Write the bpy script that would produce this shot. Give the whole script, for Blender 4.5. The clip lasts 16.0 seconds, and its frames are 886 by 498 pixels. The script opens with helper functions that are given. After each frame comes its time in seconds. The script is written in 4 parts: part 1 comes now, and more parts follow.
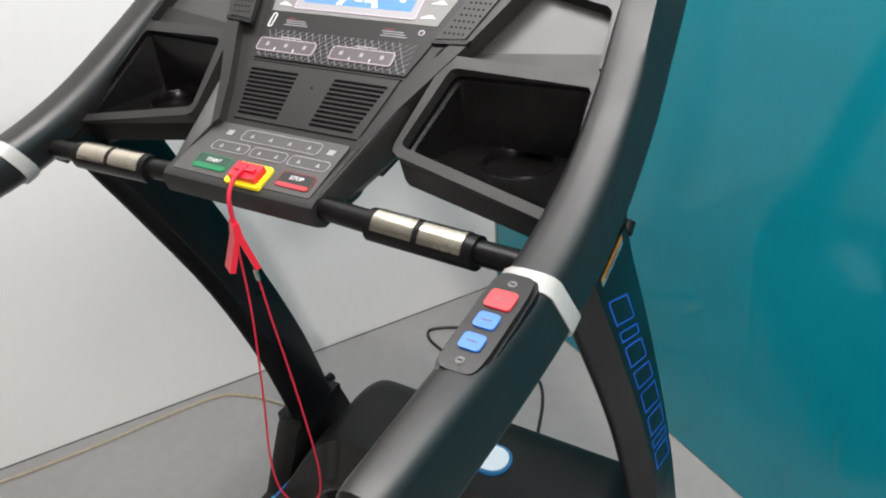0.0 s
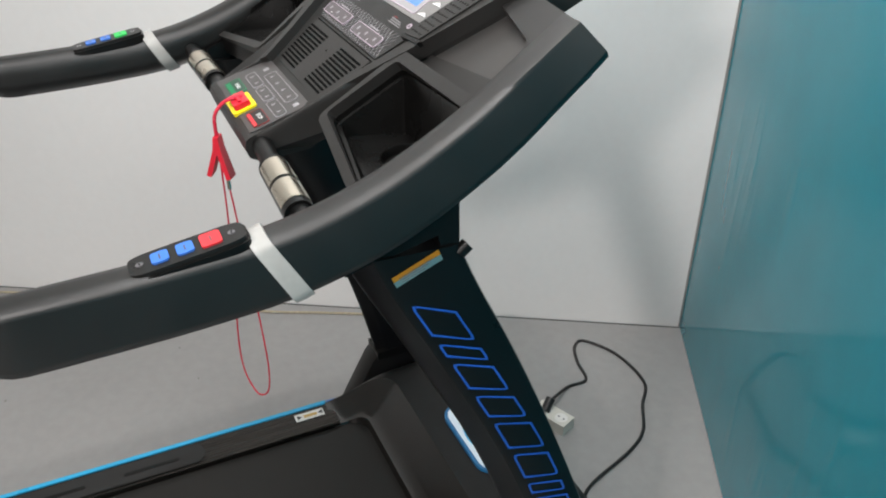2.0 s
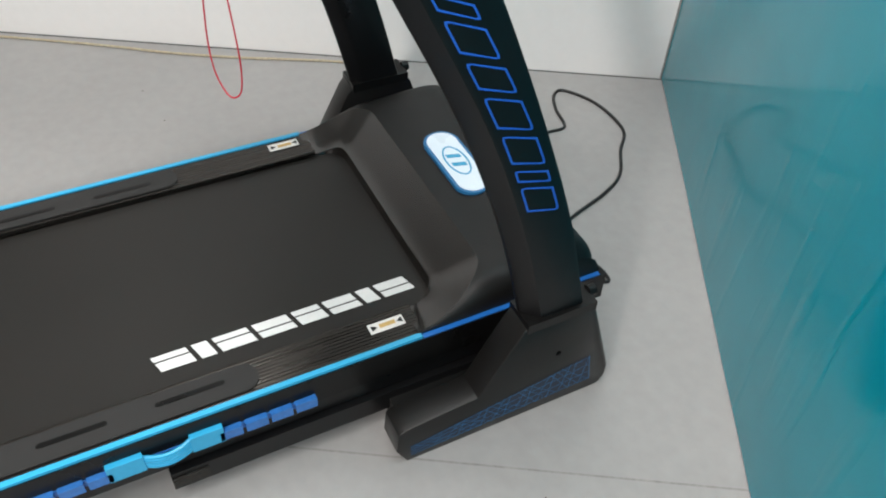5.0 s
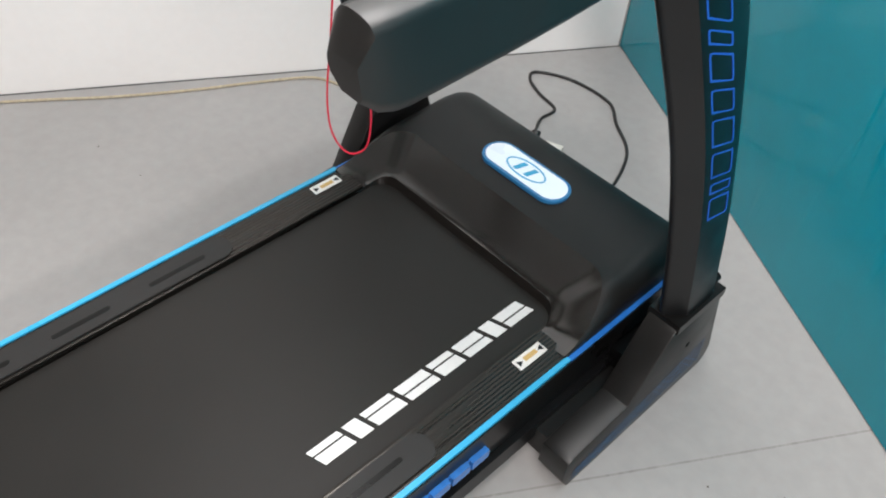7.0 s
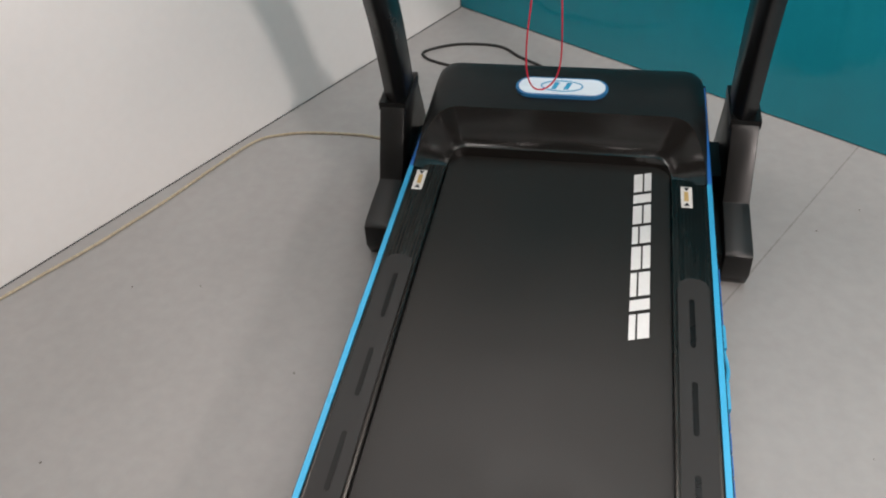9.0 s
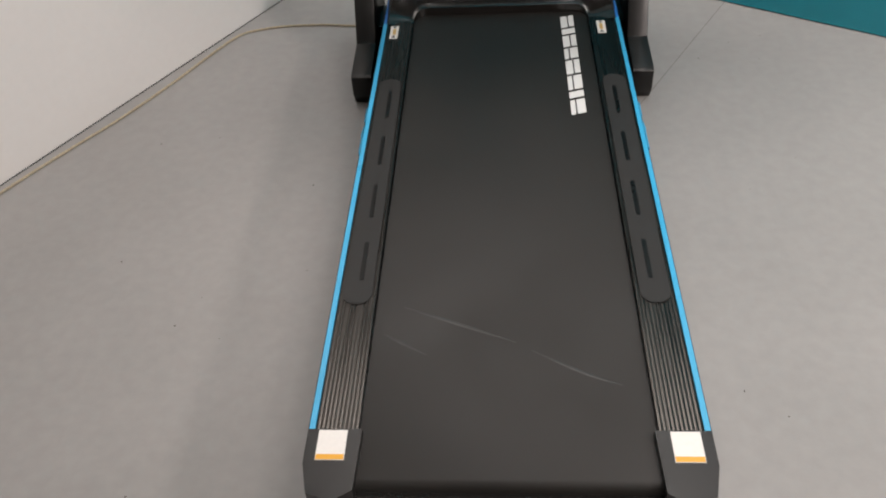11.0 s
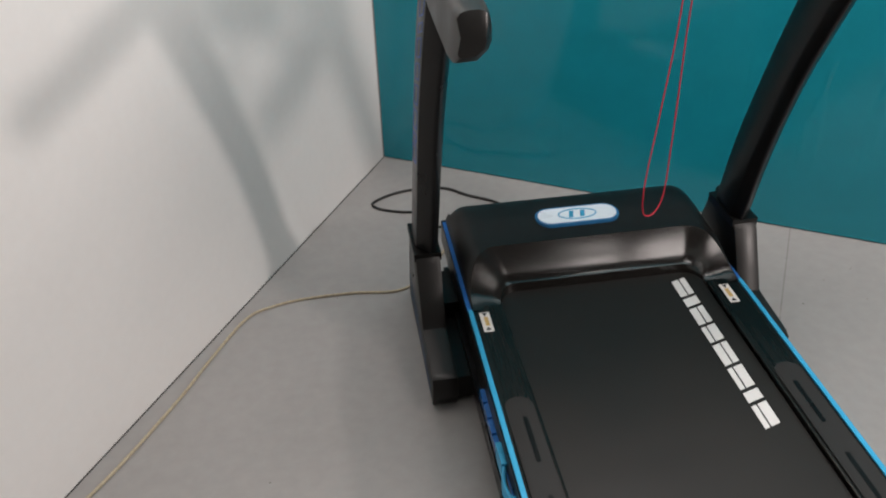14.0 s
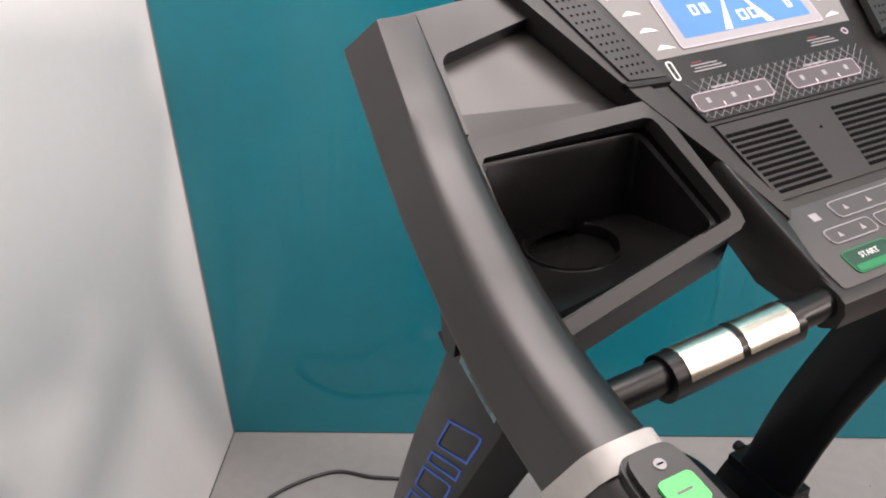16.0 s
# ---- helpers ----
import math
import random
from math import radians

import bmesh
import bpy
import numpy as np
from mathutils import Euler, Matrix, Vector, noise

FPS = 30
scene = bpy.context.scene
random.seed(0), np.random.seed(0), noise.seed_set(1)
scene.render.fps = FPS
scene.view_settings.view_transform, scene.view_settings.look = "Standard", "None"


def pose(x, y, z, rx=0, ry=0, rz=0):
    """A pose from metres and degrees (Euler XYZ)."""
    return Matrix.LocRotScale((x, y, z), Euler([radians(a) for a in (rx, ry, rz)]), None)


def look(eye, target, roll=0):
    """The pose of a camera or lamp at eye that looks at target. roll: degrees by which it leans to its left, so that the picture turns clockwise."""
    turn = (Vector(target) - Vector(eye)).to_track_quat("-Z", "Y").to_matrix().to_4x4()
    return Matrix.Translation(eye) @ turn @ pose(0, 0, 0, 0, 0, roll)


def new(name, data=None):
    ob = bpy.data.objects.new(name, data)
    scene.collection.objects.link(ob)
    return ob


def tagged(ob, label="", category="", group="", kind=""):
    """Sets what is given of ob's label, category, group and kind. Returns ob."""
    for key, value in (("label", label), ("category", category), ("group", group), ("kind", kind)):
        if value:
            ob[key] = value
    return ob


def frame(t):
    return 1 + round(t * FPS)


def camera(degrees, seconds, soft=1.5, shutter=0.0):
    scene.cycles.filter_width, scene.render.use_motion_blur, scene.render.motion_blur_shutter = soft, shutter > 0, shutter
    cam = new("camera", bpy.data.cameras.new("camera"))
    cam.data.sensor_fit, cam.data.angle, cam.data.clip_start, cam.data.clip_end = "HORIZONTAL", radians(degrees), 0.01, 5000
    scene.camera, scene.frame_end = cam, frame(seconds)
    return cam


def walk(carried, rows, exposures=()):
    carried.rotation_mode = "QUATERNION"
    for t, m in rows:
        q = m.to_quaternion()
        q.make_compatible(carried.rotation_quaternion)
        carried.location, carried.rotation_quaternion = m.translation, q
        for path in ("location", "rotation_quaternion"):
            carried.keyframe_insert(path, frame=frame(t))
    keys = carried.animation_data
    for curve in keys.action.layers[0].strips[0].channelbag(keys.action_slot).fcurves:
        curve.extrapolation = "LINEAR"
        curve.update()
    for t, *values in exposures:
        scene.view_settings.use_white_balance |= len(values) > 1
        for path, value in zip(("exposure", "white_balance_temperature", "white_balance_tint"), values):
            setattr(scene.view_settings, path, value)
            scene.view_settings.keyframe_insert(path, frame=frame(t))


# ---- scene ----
cam = camera(57.01, 16.0, soft=2.0)
PATH = [
    (0, (0.6941, -0.7507, 1.5629), (0.2203, -0.0414, 1.0411), -5.02),
    (0.5, (0.7833, -0.6514, 1.5323), (0.2061, -0.0275, 1.0053), -2.65),
    (1, (0.8687, -0.5187, 1.5486), (0.2009, 0.0021, 1.0169), -0.90),
    (1.5, (1.0369, -0.3995, 1.5568), (0.2974, 0.0273, 1.0363), 0.46),
    (2, (1.1712, -0.3351, 1.5797), (0.3956, 0.0277, 1.0632), 0.22),
    (2.5, (1.2116, -0.3523, 1.5541), (0.4417, -0.0001, 1.0220), 0.16),
    (3, (1.2201, -0.3526, 1.4957), (0.4851, -0.0040, 0.9142), 0.56),
    (3.5, (1.2298, -0.3585, 1.4399), (0.5397, -0.0090, 0.8062), 1.10),
    (4, (1.2327, -0.3430, 1.4072), (0.5787, 0.0043, 0.7352), 1.54),
    (4.5, (1.2258, -0.3458, 1.4084), (0.5901, -0.0048, 0.7159), 2.03),
    (4.7, (1.2212, -0.3564, 1.4057), (0.5902, -0.0213, 0.7060), 2.48),
    (6.8, (0.907, -0.711, 1.375), (-0.131, 0.226, -0.055), 4.7),
    (7, (0.792, -0.758, 1.409), (-0.167, 0.240, -0.035), 4.3),
    (7.5, (0.620, -0.936, 1.390), (-0.207, 0.226, -0.013), 1.8),
    (8, (0.4642, -1.2185, 1.4249), (0.1418, -0.5808, 0.7253), -1.12),
    (8.5, (0.3213, -1.3428, 1.4101), (0.0618, -0.6671, 0.7201), -4.29),
    (9, (0.1136, -1.4336, 1.4034), (-0.0694, -0.7304, 0.7164), -5.39),
    (9.5, (-0.0086, -1.6710, 1.4165), (-0.1249, -0.9621, 0.7208), -5.18),
    (10, (-0.0316, -1.9133, 1.4503), (-0.1187, -1.2192, 0.7357), -4.91),
    (10.2, (0.0003, -1.9984, 1.4300), (-0.0826, -1.2996, 0.7195), -4.86),
    (12.3, (-0.0062, -2.1819, 1.4408), (-0.0493, -1.4369, 0.7752), -2.58),
    (12.5, (-0.0670, -2.1157, 1.4043), (-0.1068, -1.3574, 0.7535), -2.14),
    (13, (-0.2586, -1.9423, 1.4147), (-0.2794, -1.1692, 0.7808), -2.15),
    (13.5, (-0.4177, -1.7072, 1.4092), (-0.3935, -0.9003, 0.8191), -1.65),
    (14, (-0.5991, -1.4401, 1.4609), (-0.4860, -0.6285, 0.8877), -1.64),
    (14.5, (-0.7676, -1.1831, 1.4532), (-0.5564, -0.3819, 0.8933), -1.85),
    (15, (-0.8050, -0.9572, 1.4727), (-0.5249, -0.1643, 0.9315), -2.24),
    (15.5, (-0.7347, -0.6969, 1.4912), (-0.4100, 0.0971, 0.9772), -2.19),
    (16, (-0.6882, -0.4831, 1.5072), (-0.2901, 0.2873, 1.0092), -1.70),
]
EXPOSURES = [(0, -0.10, 6600, 12), (1.0, -0.12, 6600, 11), (1.5, -0.17, 6600, 13), (2.0, -0.25, 6550, 11), (2.5, -0.28, 6550, 12), (3.0, -0.02, 6550, 13), (3.5, 0.30, 6500, 11), (4.5, 0.20, 6550, 10), (7, 0.32, 6600, 13), (7.5, 0.14, 6650, 12), (8.5, -0.06, 6850, 14), (9.0, -0.16, 6900, 16), (9.5, -0.26, 7000, 17), (10, -0.31, 7050, 18), (12.5, -0.25, 7000, 15), (13.2, -0.30, 6900, 15), (14, -0.36, 6900, 16), (14.5, -0.23, 6950, 16), (15, -0.13, 7000, 18), (16, -0.11, 7050, 22)]
walk(cam, [(t, look(eye, target, roll)) for t, eye, target, roll in PATH], EXPOSURES)

# ---- light ----
world = bpy.data.worlds.new("room_world")
scene.world = world
world.use_nodes = True
world.node_tree.nodes["Background"].inputs[0].default_value = (0.9, 0.95, 1.0, 1)
world.node_tree.nodes["Background"].inputs[1].default_value = 0.05


def area_lamp(name, eye, target, sx, sy, power, colour):
    data = bpy.data.lights.new(name, "AREA")
    data.shape, data.size, data.size_y, data.energy, data.color = "RECTANGLE", sx, sy, power, colour
    ob = new(name, data)
    ob.matrix_world = look(eye, target)
    return ob


area_lamp("wall_lamp", (2.52, -2.38, 2.2), (-0.6, 0.3, 0.8), 0.28, 0.28, 62, (1.0, 0.95, 0.925))
area_lamp("ceiling_lamp", (0.08, 0.12, 2.74), (0.08, 0.12, 0), 1.5, 0.8, 48, (1.0, 0.985, 0.975))
area_lamp("ceiling_lamp", (1.28, -1.15, 2.74), (1.28, -1.15, 0), 1.2, 1.2, 42, (1.0, 0.955, 0.935))


# ---- materials ----
def material(name, colour, rough=0.5, metal=0.0, vary=0.12, scale=6.0, fine=120.0, bump=0.05, dist=0.002, coat=0.0, stretch=(1, 1, 1), rough_vary=0.08, spec=0.5):
    m = bpy.data.materials.new(name)
    m.use_nodes = True
    t = m.node_tree
    b = t.nodes["Principled BSDF"]
    b.inputs["Roughness"].default_value, b.inputs["Metallic"].default_value = rough, metal
    b.inputs["Coat Weight"].default_value = coat
    b.inputs["Specular IOR Level"].default_value = spec
    b.inputs["Coat Roughness"].default_value = 0.15
    co = t.nodes.new("ShaderNodeTexCoord")
    mp = t.nodes.new("ShaderNodeMapping")
    mp.inputs["Scale"].default_value = stretch
    t.links.new(co.outputs["Object"], mp.inputs["Vector"])
    big, small = t.nodes.new("ShaderNodeTexNoise"), t.nodes.new("ShaderNodeTexNoise")
    for node, s, d in ((big, scale, 5), (small, fine, 3)):
        node.inputs["Scale"].default_value, node.inputs["Detail"].default_value = s, d
        t.links.new(mp.outputs[0], node.inputs["Vector"])
    ramp = t.nodes.new("ShaderNodeMapRange")
    ramp.inputs[1].default_value, ramp.inputs[2].default_value = 0.3, 0.7
    ramp.inputs[3].default_value, ramp.inputs[4].default_value = 1 - vary, 1 + vary
    t.links.new(big.outputs["Fac"], ramp.inputs[0])
    ramp2 = t.nodes.new("ShaderNodeMapRange")
    ramp2.inputs[1].default_value, ramp2.inputs[2].default_value = 0.3, 0.7
    ramp2.inputs[3].default_value, ramp2.inputs[4].default_value = 1 - vary * 0.5, 1 + vary * 0.5
    t.links.new(small.outputs["Fac"], ramp2.inputs[0])
    mul = t.nodes.new("ShaderNodeMath")
    mul.operation = "MULTIPLY"
    t.links.new(ramp.outputs[0], mul.inputs[0])
    t.links.new(ramp2.outputs[0], mul.inputs[1])
    mix = t.nodes.new("ShaderNodeVectorMath")
    mix.operation = "SCALE"
    mix.inputs[0].default_value = colour
    t.links.new(mul.outputs[0], mix.inputs["Scale"])
    t.links.new(mix.outputs[0], b.inputs["Base Color"])
    rr = t.nodes.new("ShaderNodeMapRange")
    rr.inputs[1].default_value, rr.inputs[2].default_value = 0.3, 0.7
    rr.inputs[3].default_value, rr.inputs[4].default_value = max(0.02, rough - rough_vary), min(1, rough + rough_vary)
    t.links.new(big.outputs["Fac"], rr.inputs[0])
    t.links.new(rr.outputs[0], b.inputs["Roughness"])
    if bump:
        bp = t.nodes.new("ShaderNodeBump")
        bp.inputs["Strength"].default_value, bp.inputs["Distance"].default_value = bump, dist
        t.links.new(small.outputs["Fac"], bp.inputs["Height"])
        t.links.new(bp.outputs[0], b.inputs["Normal"])
    return m


M_FLOOR = material("grey_floor", (0.307, 0.299, 0.291), 0.42, vary=0.08, scale=1.3, fine=30, bump=0.03)
M_WHITE = material("white_plaster", (0.80, 0.785, 0.77), 0.6, vary=0.02, scale=1.2, fine=40, bump=0.04)
M_TEAL = material("teal_vinyl", (0.0, 0.205, 0.268), 0.12, vary=0.07, scale=1.5, fine=8, bump=0.0, rough_vary=0.04, spec=0.5)
# greige of the unseen walls, kept dark so black parts reflect less light
M_FAR = material("greige_paint", (0.24, 0.232, 0.22), 0.7, vary=0.03, scale=1.2, fine=40, bump=0.03)
M_CEIL = material("ceiling_paint", (0.8, 0.8, 0.79), 0.8, vary=0.02, bump=0.0)
M_JOINT_SHADE = material("joint_shade", (0.05, 0.05, 0.05), 0.7)
M_PLASTIC = material("textured_black_plastic", (0.005, 0.0049, 0.0048), 0.33, vary=0.12, scale=9, fine=900, bump=0.12, dist=0.0006, spec=0.26)
M_FOOT = material("black_foot_plastic", (0.0070, 0.0067, 0.0064), 0.36, vary=0.1, scale=9, fine=900, bump=0.12, dist=0.0006, spec=0.38)
M_SHELL = material("matte_black_hood_plastic", (0.0065, 0.0064, 0.0062), 0.48, vary=0.1, scale=9, fine=900, bump=0.14, dist=0.0006, spec=0.34)
M_GREYPL = material("charcoal_plastic", (0.014, 0.0136, 0.0132), 0.34, vary=0.1, scale=9, fine=900, bump=0.12, dist=0.0006, spec=0.32)
M_CONS = material("warm_charcoal_console_plastic", (0.021, 0.020, 0.019), 0.42, vary=0.1, scale=9, fine=900, bump=0.12, dist=0.0006, spec=0.35)
M_SUNK = material("satin_grey_panel_plastic", (0.045, 0.043, 0.041), 0.36, vary=0.08, scale=9, fine=900, bump=0.08, dist=0.0004, spec=0.5)
M_SIDE = material("black_side_plastic", (0.004, 0.0039, 0.0038), 0.3, vary=0.12, scale=12, bump=0.0, rough_vary=0.05, spec=0.22)
M_MBLUE = material("mid_blue_strip_plastic", (0.015, 0.15, 0.50), 0.38, vary=0.05, bump=0.0)
M_LATL = material("steel_blue_print_line", (0.02, 0.17, 0.38), 0.45, vary=0.08, bump=0.0)
M_FAINT = material("faint_grey_print", (0.12, 0.115, 0.12), 0.5, vary=0.1, bump=0.0)
M_DRED = material("dull_red_print", (0.22, 0.02, 0.02), 0.5, vary=0.08, bump=0.0)
M_ARM = material("satin_charcoal_moulding", (0.0068, 0.0063, 0.0057), 0.43, vary=0.08, scale=9, fine=900, bump=0.06, dist=0.0004, spec=0.65)
M_SHEET = material("warm_grey_key_sheet", (0.058, 0.053, 0.052), 0.42, vary=0.08, scale=12, fine=900, bump=0.1, dist=0.0004)
M_BOWL = material("smooth_black_tray_plastic", (0.0042, 0.0041, 0.0039), 0.25, vary=0.1, scale=10, bump=0.0, spec=0.22)
M_GLOSS = material("glossy_black_plastic", (0.014, 0.0135, 0.013), 0.16, vary=0.12, scale=12, bump=0.0, rough_vary=0.05)
M_HOODF = material("satin_hood_plastic", (0.012, 0.0105, 0.0095), 0.17, vary=0.04, scale=4, bump=0.0, rough_vary=0.02, spec=0.66)
M_BELT = material("belt_rubber", (0.0135, 0.0125, 0.0112), 0.47, vary=0.16, scale=3, fine=700, bump=0.25, dist=0.0008, spec=0.28)
M_STEEL = material("black_powder_coated_steel", (0.0045, 0.0046, 0.005), 0.34, vary=0.12, scale=8, fine=500, bump=0.06, dist=0.0005, spec=0.30)
M_RAIL = material("dark_anodised_aluminium", (0.040, 0.037, 0.034), 0.27, metal=0.9, vary=0.15, scale=4, stretch=(20, 1, 20), bump=0.04)
M_PADR = material("rubber_foot_pad", (0.019, 0.0185, 0.018), 0.6, vary=0.1, fine=900, bump=0.3, dist=0.0006, spec=0.32)
M_BLUE = material("sky_blue_plastic", (0.025, 0.36, 0.62), 0.35, vary=0.05, bump=0.0)
M_DBLUE = material("royal_blue_print", (0.012, 0.10, 0.50), 0.45, vary=0.06, bump=0.0)
M_NAVY = material("navy_print", (0.004, 0.012, 0.035), 0.45, vary=0.08, bump=0.0)
M_GELB = material("translucent_blue_gel", (0.03, 0.15, 0.44), 0.10, vary=0.1, scale=30, bump=0.0, rough_vary=0.03)
M_WPRINT = material("white_print", (0.72, 0.72, 0.71), 0.5, vary=0.06, bump=0.0)
M_GPRINT = material("grey_print", (0.30, 0.29, 0.30), 0.5, vary=0.06, bump=0.0)
M_KEYGREY = material("lilac_grey_key", (0.085, 0.073, 0.078), 0.4, vary=0.06, bump=0.0)
M_LILAC = material("pale_lilac_print", (0.48, 0.40, 0.46), 0.45, vary=0.06, bump=0.0)
M_CHROME = material("brushed_chrome", (0.71, 0.64, 0.53), 0.25, metal=1.0, vary=0.03, scale=20, bump=0.0, rough_vary=0.05)
M_RED = material("red_plastic", (0.62, 0.012, 0.03), 0.35, vary=0.05, bump=0.0)
M_CORD = material("red_cord", (0.55, 0.012, 0.04), 0.6, vary=0.1, bump=0.0)
M_YELLOW = material("yellow_plastic", (0.85, 0.70, 0.01), 0.4, vary=0.05, bump=0.0)
M_GREEN = material("green_key", (0.0, 0.17, 0.06), 0.4, vary=0.05, bump=0.0)
M_DGREEN = material("dark_green_key", (0.008, 0.045, 0.025), 0.35, vary=0.05, bump=0.0)
M_BGREEN = material("bright_green_button", (0.02, 0.55, 0.10), 0.4, vary=0.05, bump=0.0)
M_BRED = material("coral_red_button", (0.66, 0.035, 0.045), 0.4, vary=0.05, bump=0.0)
M_BBLUE = material("light_blue_button", (0.045, 0.17, 0.58), 0.4, vary=0.05, bump=0.0)
M_TAPE = material("milky_wrap_tape", (0.40, 0.39, 0.37), 0.4, vary=0.06, scale=40, bump=0.1)
M_LCDF = material("silver_display_print", (0.20, 0.195, 0.19), 0.45, vary=0.04, bump=0.0, spec=0.3)
M_LCD = material("blue_display_glass", (0.08, 0.20, 0.48), 0.16, vary=0.05, bump=0.0)
M_RUBBER = material("black_rubber_cable", (0.012, 0.012, 0.012), 0.45, vary=0.1, bump=0.0)
M_BEIGE = material("beige_cord", (0.40, 0.34, 0.24), 0.6, vary=0.12, scale=60, bump=0.0)
M_SOCKET = material("ivory_socket_plastic", (0.62, 0.60, 0.54), 0.4, vary=0.05, bump=0.0)
M_STICK = material("white_sticker", (0.75, 0.73, 0.70), 0.45, vary=0.05, bump=0.0)
M_ORANGE = material("orange_print", (0.75, 0.36, 0.03), 0.45, vary=0.05, bump=0.0)
M_OCHRE = material("ochre_print", (0.55, 0.36, 0.12), 0.5, vary=0.1, bump=0.0)
M_STEALB = material("pale_teal_print", (0.22, 0.42, 0.45), 0.45, vary=0.05, bump=0.0)
M_HOLE = material("black_void", (0.003, 0.003, 0.003), 0.8, vary=0.05, bump=0.0, spec=0.05)
M_BADGE = material("white_badge", (0.66, 0.72, 0.78), 0.3, vary=0.03, bump=0.0)


def creases(m):
    """Slanted creases in patches, as a sagging sheet has them."""
    t = m.node_tree
    co, mp = t.nodes.new("ShaderNodeTexCoord"), t.nodes.new("ShaderNodeMapping")
    mp.inputs["Rotation"].default_value = (0, radians(-24), 0)
    mp.inputs["Scale"].default_value = (9.0, 1, 1.3)
    n1, n2 = t.nodes.new("ShaderNodeTexNoise"), t.nodes.new("ShaderNodeTexNoise")
    n1.inputs["Scale"].default_value, n1.inputs["Detail"].default_value = 1.6, 2.0
    n2.inputs["Scale"].default_value, n2.inputs["Detail"].default_value = 1.5, 1.0
    r1, r2 = t.nodes.new("ShaderNodeMapRange"), t.nodes.new("ShaderNodeMapRange")
    for r, lo, hi in ((r1, 0.52, 0.75), (r2, 0.45, 0.62)):
        r.inputs[1].default_value, r.inputs[2].default_value = lo, hi
    mu, bp = t.nodes.new("ShaderNodeMath"), t.nodes.new("ShaderNodeBump")
    mu.operation = "MULTIPLY"
    bp.inputs["Strength"].default_value, bp.inputs["Distance"].default_value = 0.18, 0.010
    t.links.new(co.outputs["Object"], mp.inputs["Vector"])
    t.links.new(mp.outputs[0], n1.inputs["Vector"])
    t.links.new(co.outputs["Object"], n2.inputs["Vector"])
    t.links.new(n1.outputs["Fac"], r1.inputs[0])
    t.links.new(n2.outputs["Fac"], r2.inputs[0])
    t.links.new(r1.outputs[0], mu.inputs[0])
    t.links.new(r2.outputs[0], mu.inputs[1])
    t.links.new(mu.outputs[0], bp.inputs["Height"])
    t.links.new(bp.outputs[0], t.nodes["Principled BSDF"].inputs["Normal"])


creases(M_TEAL)

# the badge on the hood is lit from behind
_b = M_BADGE.node_tree.nodes["Principled BSDF"]
_b.inputs["Emission Color"].default_value = (0.75, 0.9, 1.0, 1)
_b.inputs["Emission Strength"].default_value = 0.2
_b = M_LCD.node_tree.nodes["Principled BSDF"]
_b.inputs["Emission Color"].default_value = (0.25, 0.5, 1.0, 1)
_b.inputs["Emission Strength"].default_value = 0.16


# ---- mesh helpers ----
def finish(name, bm, mat, smooth=True, angle=40):
    bmesh.ops.recalc_face_normals(bm, faces=bm.faces)
    me = bpy.data.meshes.new(name)
    if smooth:
        for f in bm.faces:
            f.smooth = True
        lim = radians(angle)
        for e in bm.edges:
            e.smooth = not (len(e.link_faces) == 2 and e.calc_face_angle(0) > lim)
    bm.to_mesh(me)
    bm.free()
    if mat:
        me.materials.append(mat)
    return me


def part(name, bm, mat, parent, label="", smooth=True):
    ob = new(name, finish(name, bm, mat, smooth))
    ob.parent = parent
    if label:
        tagged(ob, label)
    return ob


def crisp(ob):
    """Flat faces stay flat beside their rounded edges."""
    md = ob.modifiers.new("crisp", "WEIGHTED_NORMAL")
    md.keep_sharp = True
    return ob


def thing(name, label, category, group="", at=(0, 0, 0)):
    ob = new(name)
    ob.empty_display_size = 0.05
    ob.location = at
    return tagged(ob, label, category, group)


def solid(name, bm, mat, label="", category="", kind="", smooth=True):
    return tagged(new(name, finish(name, bm, mat, smooth)), label, category, "", kind)


def bevel(bm, w, seg=2, angle=30):
    ed = [e for e in bm.edges if len(e.link_faces) == 2 and e.calc_face_angle(0) > radians(angle)]
    if ed and w > 0:
        bmesh.ops.bevel(bm, geom=ed, offset=w, segments=seg, profile=0.5, affect="EDGES", clamp_overlap=True)
    return bm


def box(x0, x1, y0, y1, z0, z1, b=0.0, seg=2, bm=None):
    own = bmesh.new()
    vs = [own.verts.new((x, y, z)) for x in (x0, x1) for y in (y0, y1) for z in (z0, z1)]
    for q in ((0, 1, 3, 2), (4, 6, 7, 5), (0, 4, 5, 1), (2, 3, 7, 6), (0, 2, 6, 4), (1, 5, 7, 3)):
        own.faces.new([vs[i] for i in q])
    bevel(own, b, seg)
    return join(bm, own)


def join(bm, own):
    if bm is None:
        return own
    me = bpy.data.meshes.new("tmp")
    own.to_mesh(me)
    own.free()
    bm.from_mesh(me)
    bpy.data.meshes.remove(me)
    return bm


def moved(bm, m):
    bmesh.ops.transform(bm, matrix=m, verts=bm.verts)
    return bm


def prism(loop, lo, hi, b=0.0, seg=2):
    """A plate of the outline loop (x, y), from z = lo to hi."""
    bm = bmesh.new()
    a = [bm.verts.new((x, y, lo)) for x, y in loop]
    c = [bm.verts.new((x, y, hi)) for x, y in loop]
    n = len(loop)
    bm.faces.new(a[::-1])
    bm.faces.new(c)
    for i in range(n):
        bm.faces.new((a[i], a[(i + 1) % n], c[(i + 1) % n], c[i]))
    return bevel(bm, b, seg)


